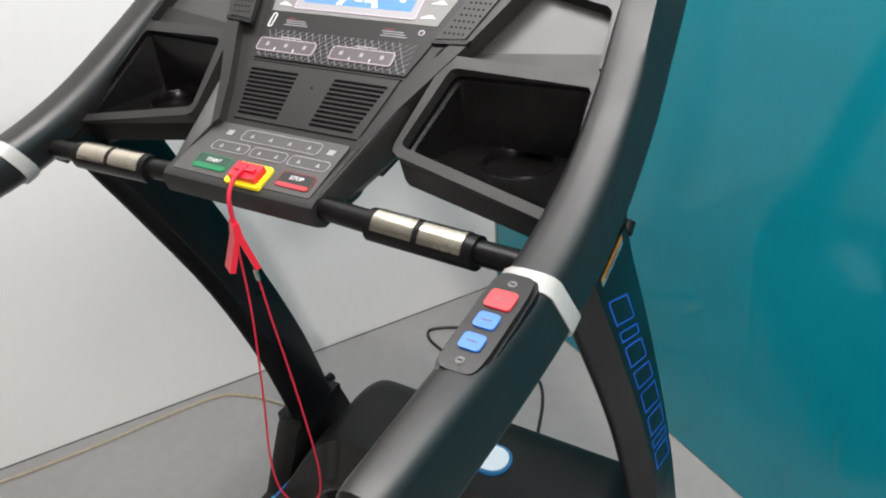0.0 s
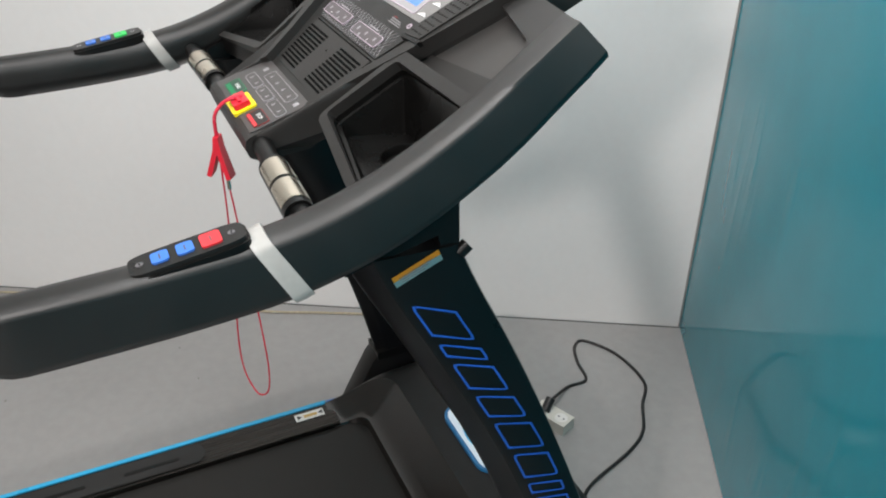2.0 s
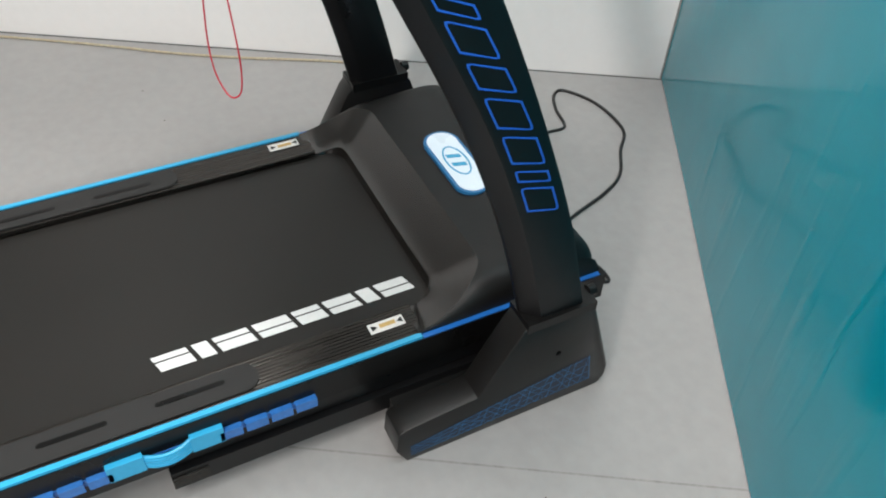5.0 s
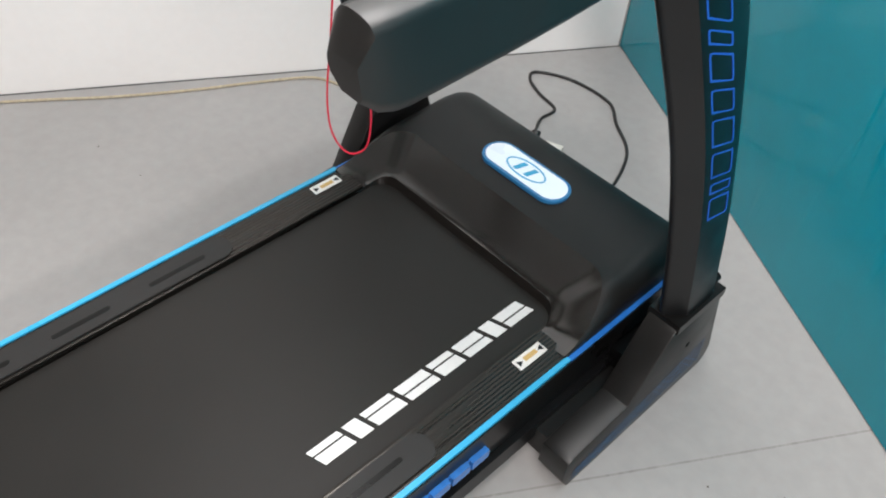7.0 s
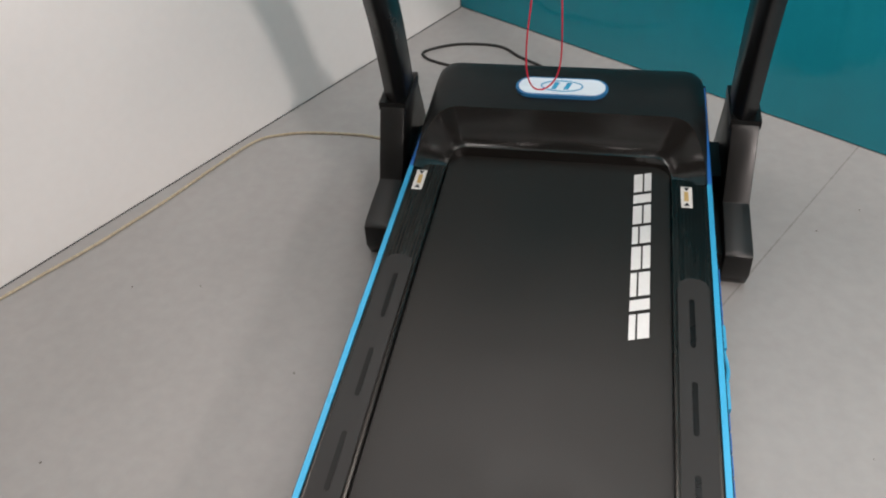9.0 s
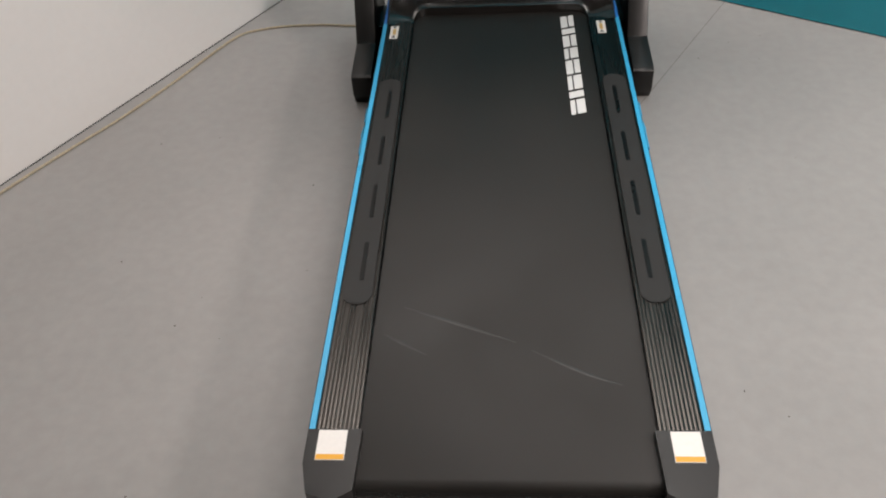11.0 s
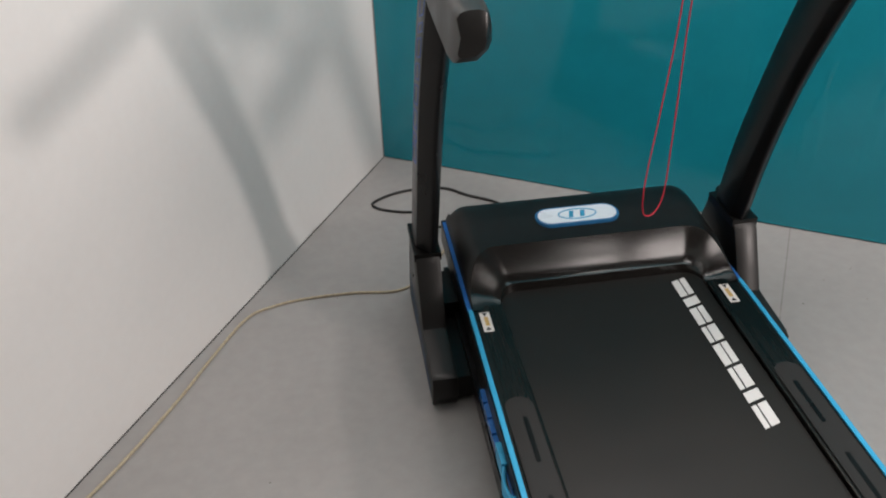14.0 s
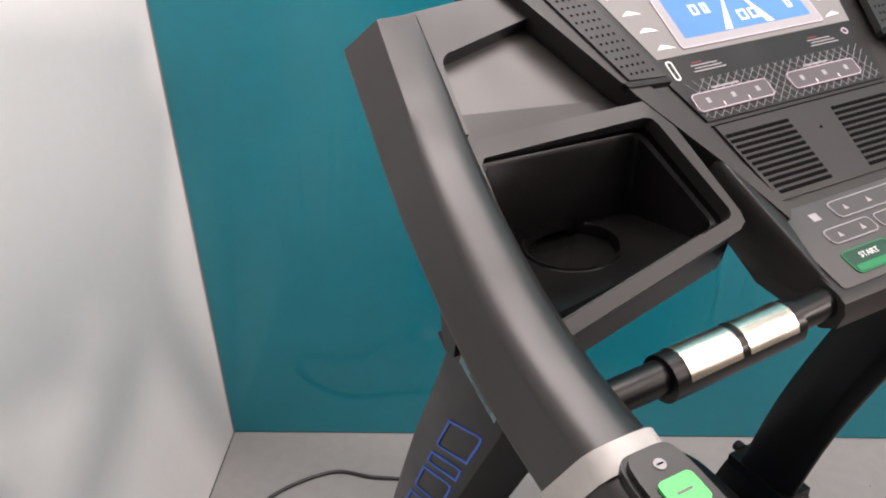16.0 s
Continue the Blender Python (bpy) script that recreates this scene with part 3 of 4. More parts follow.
def upright(sx):
    bm = bmesh.new()
    rows_ = []
    for p, q in zip(ra_, fa_):
        xo = outer_x((p.z + q.z) / 2)
        xi = xo - 0.056
        u = (q - p).normalized()
        w = (q - p).length
        pts = []
        for x, off in ((xo - 0.034, 0.0), (xo - 0.028, 0.003), (xo - 0.006, 0.026), (xo - 0.001, 0.030), (xo, 0.035), (xo, w - 0.010), (xo - 0.003, w - 0.003), (xo - 0.010, w),
                       (xi + 0.010, w), (xi + 0.003, w - 0.003), (xi, w - 0.010), (xi, 0.030), (xi + 0.002, 0.024), (xi + 0.014, 0.004), (xi + 0.019, 0.0)):
            m = p + u * off
            pts.append(Vector((x, m.y, m.z)))
        rows_.append([bm.verts.new((sx * v.x, v.y, v.z)) for v in pts])
    for a, b in zip(rows_, rows_[1:]):
        for i in range(len(a)):
            j = (i + 1) % len(a)
            bm.faces.new((a[i], a[j], b[j], b[i]))
    bm.faces.new(rows_[0][::-1])
    bm.faces.new(rows_[-1])
    up = part("upright", bm, M_STEEL, TM, "curved black powder-coated steel upright")
    # blue outlined blank lettering along the outer face
    def on(z, off):
        """A place on the outer face: height z along the middle line, off across."""
        best = min(range(25), key=lambda k: abs((ra_[k].z + fa_[k].z) / 2 - z))
        k = best if (ra_[best].z + fa_[best].z) / 2 <= z else best - 1
        k = max(0, min(23, k))
        za, zb = (ra_[k].z + fa_[k].z) / 2, (ra_[k + 1].z + fa_[k + 1].z) / 2
        f = (z - za) / (zb - za)
        p, q = ra_[k].lerp(ra_[k + 1], f), fa_[k].lerp(fa_[k + 1], f)
        m = p + (q - p).normalized() * off
        return m
    for i, s, w in glyphs(0.475, 0.055, 0.018, 0.010):
        def corner(a, b, lift):
            m = on(1.012 - s - a * 0.93, 0.044 + b)
            return (sx * (outer_x(m.z) + lift), m.y, m.z)
        th = 0.0036
        o = clipped([(0, 0.0), (w, 0.0), (w + 0.016, 0.056), (0.016, 0.056)], min(0.010, w * 0.3))
        inn = clipped([(th, th), (w - th * 0.9, th), (w + 0.016 - th, 0.056 - th), (0.016 + th * 0.9, 0.056 - th)], min(0.007, w * 0.2))
        bm = bmesh.new()
        ov = [bm.verts.new(corner(a, b, 0.0009)) for a, b in o]
        iv = [bm.verts.new(corner(a, b, 0.0009)) for a, b in inn]
        ob_ = [bm.verts.new(corner(a, b, 0.0002)) for a, b in o]
        ib_ = [bm.verts.new(corner(a, b, 0.0002)) for a, b in inn]
        for k in range(len(ov)):
            j = (k + 1) % len(ov)
            bm.faces.new((ov[k], ov[j], iv[j], iv[k]))
            bm.faces.new((ov[k], ob_[k], ob_[j], ov[j]))
            bm.faces.new((iv[k], iv[j], ib_[j], ib_[k]))
        part("print_outline", bm, M_DBLUE, up, "" if i else "blue outlined print on the upright", smooth=False)
    # warning label
    for f0, f1, mt in ((0.0, 0.46, M_ORANGE), (0.47, 1.0, M_STEALB)):
        q0, q1 = Vector((0, -0.054, 1.062)), Vector((0, 0.006, 1.086))
        dn = Vector((0, 0.0062, -0.0145))
        bm = bmesh.new()
        vs = [bm.verts.new((sx * (outer_x(m.z) + 0.0011), m.y, m.z)) for m in (q0 + dn * f0, q1 + dn * f0, q1 + dn * f1, q0 + dn * f1)]
        bm.faces.new(vs)
        bmesh.ops.solidify(bm, geom=bm.faces[:], thickness=0.0006)
        part("label", bm, mt, up, "orange and pale teal warning label", smooth=False)
    for k in range(3):
        q0 = Vector((0, -0.044 + 0.001 * k, 1.0595 - 0.0032 * k))
        dd = Vector((0, 0.060, 0.024)).normalized() * (0.045 - 0.006 * k)
        part("print_bar", tube([(sx * (outer_x(1.07) + 0.0016), q0.y, q0.z), (sx * (outer_x(1.07) + 0.0016), q0.y + dd.y, q0.z + dd.z)], 0.0005, 1, 4, False), M_KEYGREY, up)
    # bolt at the front of the top bracket
    part("bolt", tube([(sx * 0.412, 0.036, 1.070), (sx * 0.412, 0.048, 1.080)], 0.009, 2, 12, False), M_PLASTIC, up)
    return up


for sx in (-1, 1):
    up = upright(sx)
    if sx < 0:
        # this post stands a little wider at the top
        for o in [up] + list(up.children):
            for v in o.data.vertices:
                v.co.x -= 0.0105 * ease((v.co.z - 0.25) / 0.7)
    # base foot with a raised socket
    prof = [(-0.028, 0.0), (-0.050, 0.045), (-0.046, 0.098), (-0.03, 0.106), (0.118, 0.118), (0.195, 0.262), (0.212, 0.281), (0.345, 0.278), (0.362, 0.262), (0.432, 0.05), (0.432, 0.02), (0.42, 0.0)]
    bm = bmesh.new()
    r2 = [[bm.verts.new((sx * x, y, z)) for y, z in prof] for x in (0.388, 0.449)]
    for j in range(len(prof)):
        k = (j + 1) % len(prof)
        bm.faces.new((r2[0][j], r2[0][k], r2[1][k], r2[1][j]))
    bm.faces.new(r2[0][::-1])
    bm.faces.new(r2[1])
    ed = [e for e in bm.edges if all(v.co.y > 0.35 for v in e.verts) and abs(e.verts[0].co.x - e.verts[1].co.x) < 1e-4 and abs(e.verts[0].co.x) > 0.42]
    bmesh.ops.bevel(bm, geom=ed, offset=0.020, segments=5, profile=0.5, affect="EDGES", clamp_overlap=True)
    bevel(bm, 0.004, 2, 32)
    foot = part("base_foot", bm, M_FOOT, TM, "charcoal plastic base foot with blue lattice print")
    # blue lattice printed on the outer face
    lat = [(-0.02, 0.015), (0.385, 0.03), (0.372, 0.115), (-0.022, 0.045)]
    bm = bmesh.new()
    bm.faces.new([bm.verts.new((sx * 0.4494, y, z)) for y, z in lat])
    def printed(a, b, w):
        """A flat printed line on the foot's outer face between two (y, z) places."""
        n = Vector((a[1] - b[1], b[0] - a[0])).normalized() * w
        bl = bmesh.new()
        bl.faces.new([bl.verts.new((sx * 0.4497, p[0] + g * n.x, p[1] + g * n.y)) for p, g in ((a, 1), (b, 1), (b, -1), (a, -1))])
        part("lattice_line", bl, M_LATL, foot, smooth=False)
    lo_at = lambda f: (lat[0][0] + (lat[1][0] - lat[0][0]) * f, lat[0][1] + (lat[1][1] - lat[0][1]) * f)
    hi_at = lambda f: (lat[3][0] + (lat[2][0] - lat[3][0]) * f, lat[3][1] + (lat[2][1] - lat[3][1]) * f)
    for k in range(4):
        f = 0.06 + 0.29 * k
        printed(tuple(Vector(lo_at(0)).lerp(Vector(hi_at(0)), f)), tuple(Vector(lo_at(1)).lerp(Vector(hi_at(1)), f)), 0.0007)
    for k in range(15):
        f = 0.12 + 0.88 * k / 14
        printed(lo_at(f), hi_at(min(1, f + 0.05 + 0.03 * (k % 2))), 0.0007)
        printed(lo_at(f), hi_at(max(0, f - 0.10 - 0.03 * (k % 3))), 0.0005)
    part("print_panel", bm, M_NAVY, foot, "navy blue lattice print", smooth=False)
    part("socket_rim", box(*sorted((sx * 0.384, sx * 0.4525)), 0.207, 0.354, 0.266, 0.288, 0.008, 3), M_PLASTIC, foot, "black rubber socket rim")
    part("foot_plate", box(*sorted((sx * 0.340, sx * 0.391)), -0.022, 0.20, 0.012, 0.078, 0.006), M_FOOT, foot)
    part("screw", tube([(sx * 0.4485, 0.29, 0.165), (sx * 0.4500, 0.29, 0.165)], 0.006, 1, 10, False), M_HOLE, foot)
    part("bolt", tube([(sx * 0.42, 0.352, 0.285), (sx * 0.42, 0.368, 0.285)], 0.012, 2, 12, False), M_PLASTIC, foot)
    # cross tube to the deck
    part("pivot_bracket", box(*sorted((sx * 0.30, sx * 0.39)), 0.20, 0.34, 0.03, 0.13, 0.006), M_STEEL, TM)
part("front_base_tube", box(-0.40, 0.40, 0.37, 0.425, 0.012, 0.06, 0.004), M_STEEL, TM)
for sx in (-1, 1):
    part("front_wheel", tube([(sx * 0.33, 0.42, 0.03), (sx * 0.36, 0.42, 0.03)], 0.03, 2, 20, False), M_RUBBER, TM)
    part("rear_foot", tube([(sx * 0.31, -1.33, 0.0), (sx * 0.31, -1.33, 0.11)], 0.022, 2, 16, False), M_RUBBER, TM)

for o in TM.children:
    o.location.x = SHX

# handlebar arms
ARM = spline([(0.413, -0.480, 1.098), (0.413, -0.40, 1.099), (0.413, -0.27, 1.104), (0.412, -0.16, 1.116), (0.410, -0.05, 1.150), (0.406, 0.06, 1.207), (0.402, 0.14, 1.262), (0.401, 0.207, 1.312)], 40)
SEC_LOW = [(-0.024, -0.020), (-0.031, -0.006), (-0.031, 0.012), (-0.027, 0.026), (-0.017, 0.0340), (-0.004, 0.0366), (0.012, 0.0362), (0.0225, 0.0335), (0.0284, 0.0265), (0.0345, -0.026), (0.0340, -0.031), (0.030, -0.0375), (0.000, -0.0365)]
SEC_TOP = [(-0.044, -0.024), (-0.046, -0.014), (-0.046, 0.004), (-0.0455, 0.0105), (-0.0435, 0.0125), (-0.026, 0.013), (-0.012, 0.013), (-0.0050, 0.0128), (-0.0040, 0.0115), (0.0200, -0.024), (0.0195, -0.027), (0.015, -0.036), (-0.045, -0.036)]
def arm_sec(t):
    f = min(1.0, max(0.0, (t - 0.50) / 0.50)) ** 1.6
    sec = [(a[0] + (b[0] - a[0]) * f, a[1] + (b[1] - a[1]) * f) for a, b in zip(SEC_LOW, SEC_TOP)]
    k = 0.68 + 0.32 * ease(t / 0.40)
    sec = [(a * k if a < 0 else a, b) for a, b in sec]
    if t < 0.005:
        # the end is rounded below and cut off at a slant above
        sec = [(a * 0.66 + 0.004, b * 0.55 if b < 0 else b * 0.20) for a, b in sec]
    elif t < 0.03:
        sec = [(a * 0.91, b * 0.86 if b < 0 else b * 0.97) for a, b in sec]
    elif t < 0.06:
        sec = [(a * 0.985, b * 0.96 if b < 0 else b) for a, b in sec]
    return sec


PLANE = Matrix.Translation((0, -0.035, 1.165)) @ pose(0, 0, 0, 34)   # the console's slope: x across, y up the slope, z out of it
PAD = Matrix.Translation((-0.017, -0.1345, 1.1275)) @ pose(0, 0, 0, math.degrees(math.atan2(0.033, 0.1)))
for sx in (-1, 1):
    flip = Matrix.Diagonal((sx, 1, 1, 1))
    arm = crisp(part("handlebar", moved(sweep(ARM, arm_sec), flip), M_ARM, TM, "charcoal moulded plastic handlebar arm"))
    # joint cover between arm and upright
    cov = [(-0.108, 1.080), (-0.060, 1.086), (0.008, 1.102), (0.014, 1.076), (0.030, 1.074), (0.036, 1.088), (0.035, 1.170), (-0.10, 1.110)]
    bm = bmesh.new()
    r2 = [[bm.verts.new((x, y, z)) for y, z in cov] for x in (0.374, 0.4240)]
    for j in range(len(cov)):
        k = (j + 1) % len(cov)
        bm.faces.new((r2[0][j], r2[0][k], r2[1][k], r2[1][j]))
    bm.faces.new(r2[0][::-1])
    bm.faces.new(r2[1])
    part("joint_cover", moved(bevel(bm, 0.004), flip), M_PLASTIC, TM, "black plastic joint cover")
    # lower lip along the outer underside of the arm
    lip = sweep(ARM[19:39], lambda t: [(0.030 - 0.013 * t, -0.040 + 0.003 * t), (0.030 - 0.013 * t, -0.030 + 0.003 * t), (-0.02, -0.030), (-0.02, -0.043)])
    part("arm_lip", moved(bevel(lip, 0.002), flip), M_PLASTIC, arm)
    # milky wrap of tape round the arm
    i0 = min(range(41), key=lambda i: abs(ARM[i].y + 0.178))
    tp = sweep([ARM[i0 - 1], ARM[i0], ARM[i0 + 1]], [(a * 1.05, b * 1.05) for a, b in SEC_LOW])
    for v in tp.verts:
        v.co.y = ARM[i0].y + (v.co.y - ARM[i0].y) * 0.62 + (1.115 - v.co.z) * 0.45
    part("tape_band", moved(tp, flip), M_TAPE, arm, "milky white protective tape band")
    # remote pad with three buttons
    ang = math.degrees(math.atan2(1.148 - 1.132, 0.098))
    rp = Matrix.Translation((0, -0.268, 1.139)) @ pose(0, 0, 0, ang)
    outl = []
    for i in range(40):
        a = 6.28319 * (i + 0.5) / 40
        outl.append((0.412 + 0.0200 * math.copysign(abs(math.cos(a)) ** 0.34, math.cos(a)), 0.0605 * math.copysign(abs(math.sin(a)) ** 0.38, math.sin(a))))
    rem = part("button_pad", moved(moved(prism(outl, -0.008, 0.009, 0.003, 3), rp), flip), M_GREYPL, arm, "dark grey remote pad with three buttons")
    part("pad_base", moved(moved(prism([(0.412 + (x - 0.412) * 1.16, y * 1.05) for x, y in outl], -0.014, 0.004, 0.003), rp), flip), M_PLASTIC, rem)
    for y0, y1, mt in ((0.014, 0.036, M_BRED if sx > 0 else M_BGREEN), (-0.011, 0.007, M_BBLUE), (-0.037, -0.019, M_BBLUE)):
        hw = 0.013 if y1 > 0.03 else 0.0105
        part("button", moved(moved(prism(rounded(0.412 - hw, 0.412 + hw, y0, y1, 0.004, 4), 0.008, 0.0112, 0.0012), rp), flip), mt, rem, "rubber button")
        part("print_bar", moved(moved(box(0.412 - hw * 0.45, 0.412 + hw * 0.45, (y0 + y1) / 2 - 0.0008, (y0 + y1) / 2 + 0.0008, 0.0110, 0.0114), rp), flip), M_KEYGREY, rem, smooth=False)
    for y in (0.047, -0.049):
        part("screw", moved(moved(tube([(0.412, y, 0.006), (0.412, y, 0.0098)], 0.0042, 1, 10, False), rp), flip), M_GPRINT if sx < 0 else M_FAINT, rem)
        part("screw_slot", moved(moved(box(0.412 - 0.0024, 0.412 + 0.0024, y - 0.0006, y + 0.0006, 0.0097, 0.0101), rp), flip), M_HOLE, rem, smooth=False)

    if sx < 0:
        # the grip of this arm hangs a little lower
        for o in [arm] + list(arm.children_recursive):
            for v in o.data.vertices:
                v.co.z -= 0.007 * (1 - ease((v.co.y + 0.12) / 0.24))

    # pulse bar: black tube, two chrome plates
    bar = part("pulse_bar", moved(tube([(0.09, -0.118, 1.114), (0.20, -0.123, 1.112), (0.40, -0.128, 1.110)], 0.0140, 10, 18), flip), M_PLASTIC, TM, "black hand pulse bar")
    part("grip_sleeve", moved(tube([(0.182, -0.1225, 1.1105), (0.322, -0.127, 1.1095)], 0.0195, 2, 24, False), flip), M_PLASTIC, bar)
    for a, b in ((0.192, 0.247), (0.255, 0.309)):
        bm = bmesh.new()
        rows_ = []
        for x in (a, b):
            y, z = -0.1225 - 0.0045 * (x - 0.182) / 0.14, 1.1105 - 0.001 * (x - 0.178) / 0.14
            rows_.append([[bm.verts.new((x, y - r * math.sin(radians(g_)), z + r * math.cos(radians(g_)))) for g_ in range(-75, 76, 10)] for r in (0.0190, 0.0205)])
        (a0, a1), (b0, b1) = rows_
        for i in range(len(a0) - 1):
            bm.faces.new((a1[i], a1[i + 1], b1[i + 1], b1[i]))
            bm.faces.new((a0[i], a0[i + 1], a1[i + 1], a1[i]))
            bm.faces.new((b0[i], b0[i + 1], b1[i + 1], b1[i]))
        for k in (0, -1):
            bm.faces.new((a0[k], a1[k], b1[k], b0[k]))
        part("pulse_plate", moved(bm, flip), M_CHROME, bar, "brushed chrome pulse plate")
    # console wing: top bar, sunk panel, cup tray
    def pl(bm):
        return moved(moved(bm, PLANE), flip)
    arc = [(0.338 + 0.018 * math.sin(radians(g_)), 0.2165 + 0.018 * math.cos(radians(g_))) for g_ in range(0, 91, 15)]
    wing = crisp(part("console_wing", pl(prism([(0.20, 0.268), (0.262, 0.2535)] + arc + [(0.3655, 0.145), (0.392, 0.145), (0.394, 0.262), (0.390, 0.279), (0.380, 0.283), (0.21, 0.300)], -0.030, -0.0025, 0.0015)), M_ARM, TM, "charcoal plastic console wing"))
    part("sunk_panel", pl(prism([(0.180, 0.154), (0.376, 0.177), (0.376, 0.262), (0.185, 0.285)], -0.05, -0.020, 0.002)), M_SUNK, wing, "satin grey sunk panel")
    part("panel_ledge", pl(prism([(0.178, 0.122), (0.376, 0.130), (0.376, 0.176), (0.180, 0.153)], -0.05, -0.0155, 0.001)), M_CONS, wing)
    part("wing_side", pl(box(0.374, 0.396, 0.10, 0.25, -0.05, -0.006, 0.003)), M_GREYPL, wing)
    # tray: rim frame, then a tapered bowl below
    out_ = [(0.164, 0.000), (0.166, -0.010), (0.175, -0.016), (0.388, -0.054), (0.392, -0.047), (0.378, 0.132), (0.372, 0.139), (0.190, 0.131), (0.181, 0.127), (0.177, 0.118)]
    inn_ = [(0.1735, 0.006), (0.1745, 0.001), (0.179, -0.003), (0.378, -0.039), (0.382, -0.034), (0.367, 0.114), (0.362, 0.120), (0.200, 0.114), (0.193, 0.111), (0.190, 0.104)]
    rim = bevel(ring(out_, inn_, -0.012, 0.009), 0.0025, 3, 50)
    for v in rim.verts:
        v.co.z -= 0.014 * ease((v.co.x - 0.335) / 0.03)
    tray = crisp(part("cup_tray", pl(rim), M_CONS, TM, "moulded black cup tray with a round cup recess"))
    cx_, cy_ = 0.28, 0.03
    def inset(d, h):
        mx, my = 0.279, 0.045
        return [PLANE @ Vector((x - math.copysign(d, x - mx), y - math.copysign(d, y - my), h)) for x, y in inn_]
    top, step, ledge = inset(0.0, -0.006), inset(0.0005, -0.013), inset(0.0045, -0.015)
    low = [Vector((cx_ + (p.x - cx_) * 0.93, cy_ + (p.y - cy_) * 0.92, 1.137)) for p in ledge]
    # floor of the bowl, with a round hole for the cup
    def on_outline(a):
        """Where a ray from the cup's middle meets the bowl's floor line."""
        dx, dy = math.cos(a), math.sin(a)
        best = 9.0
        for p, q in zip(low, low[1:] + low[:1]):
            ex, ey = q.x - p.x, q.y - p.y
            det = ex * dy - ey * dx
            if abs(det) > 1e-9:
                px, py = p.x - 0.288, p.y - 0.036
                t_, w_ = (ex * py - ey * px) / det, (dx * py - dy * px) / det
                if t_ > 0 and -1e-6 <= w_ <= 1 + 1e-6:
                    best = min(best, t_)
        return Vector((0.288 + dx * best, 0.036 + dy * best, 1.137))
    bm = bmesh.new()
    rws = [[bm.verts.new(p) for p in r_] for r_ in (top, step, ledge, low)]
    for ra0, rb0 in zip(rws, rws[1:]):
        for i in range(len(ra0)):
            j = (i + 1) % len(ra0)
            bm.faces.new((ra0[i], ra0[j], rb0[j], rb0[i]))
    part("tray_bowl", moved(bm, flip), M_BOWL, tray)
    bm = bmesh.new()
    angs = [6.28319 * i / 72 for i in range(72)]
    circ = lambda r, z: [Vector((0.288 + r * math.cos(a), 0.036 + r * math.sin(a) * 0.95, z)) for a in angs]
    rws = [[bm.verts.new(p) for p in r_] for r_ in ([on_outline(a) for a in angs], circ(0.0475, 1.137), circ(0.0462, 1.1392), circ(0.0445, 1.1392), circ(0.0430, 1.137), circ(0.0415, 1.1275), circ(0.034, 1.127), circ(0.001, 1.127))]
    for ra0, rb0 in zip(rws, rws[1:]):
        for i in range(72):
            bm.faces.new((ra0[i], ra0[(i + 1) % 72], rb0[(i + 1) % 72], rb0[i]))
    part("cup_recess", moved(bm, flip), M_BOWL, tray, "round cup recess with a thin raised lip")
    # underside of the tray
    bm = bmesh.new()
    ua = [PLANE @ Vector((x, y, -0.011)) for x, y in out_]
    ub = [Vector((cx_ + (p.x - cx_) * 0.97, cy_ + (p.y - cy_) * 0.95, min(1.124, p.z - 0.028))) for p in ua]
    va, vb = [bm.verts.new(p) for p in ua], [bm.verts.new(p) for p in ub]
    for i in range(len(va)):
        j = (i + 1) % len(va)
        bm.faces.new((va[i], va[j], vb[j], vb[i]))
    bm.faces.new(vb)
    part("tray_shell", moved(bm, flip), M_PLASTIC, tray)

# console body
def sym(half):
    return [(x, y) for x, y in half] + [(-x, y) for x, y in reversed(half)]


CON = part("console", moved(prism(sym([(0.120, -0.014), (0.146, 0.05), (0.190, 0.137), (0.256, 0.285), (0.285, 0.40)]), -0.06, -0.004, 0.006), PLANE), M_CONS, TM, "charcoal plastic treadmill console")
# raised side cheeks
for sx in (-1, 1):
    ch = prism([(sx * x, y) for x, y in ((0.120, -0.022), (0.150, 0.05), (0.194, 0.137), (0.258, 0.285), (0.287, 0.40), (0.268, 0.40), (0.236, 0.285), (0.171, 0.137), (0.133, 0.05), (0.112, -0.012))], -0.012, 0.010, 0.003)
    crisp(part("console_cheek", moved(ch, PLANE), M_CONS, CON))
    # perforated speaker
    q = [(0.153, 0.150), (0.194, 0.154), (0.240, 0.30), (0.196, 0.30)]
    spk = part("speaker", moved(prism([(sx * x, y) for x, y in q], 0.004, 0.0125, 0.002), PLANE), M_CONS, CON, "perforated plastic speaker grille")
    part("speaker_lip", moved(prism([(sx * x, y) for x, y in ((0.150, 0.143), (0.199, 0.147), (0.201, 0.153), (0.151, 0.149))], 0.004, 0.012, 0.001), PLANE), M_PLASTIC, spk)
    bm = bmesh.new()
    for r_ in range(14):
        y = 0.160 + r_ * 0.0098
        f = (y - 0.15) / 0.15
        xa, xb = 0.153 + 0.043 * f + 0.007, 0.194 + 0.046 * f - 0.006
        for c_ in range(5):
            x = xa + (xb - xa) * (c_ + 0.5 * (r_ % 2) * 0.8) / 4.4
            vs = [bm.verts.new((sx * (x + 0.0017 * math.cos(6.28319 * k / 8)), y + 0.0017 * math.sin(6.28319 * k / 8), 0.0128)) for k in range(8)]
            bm.faces.new(vs)
    part("speaker_holes", moved(bm, PLANE), M_HOLE, spk, smooth=False)

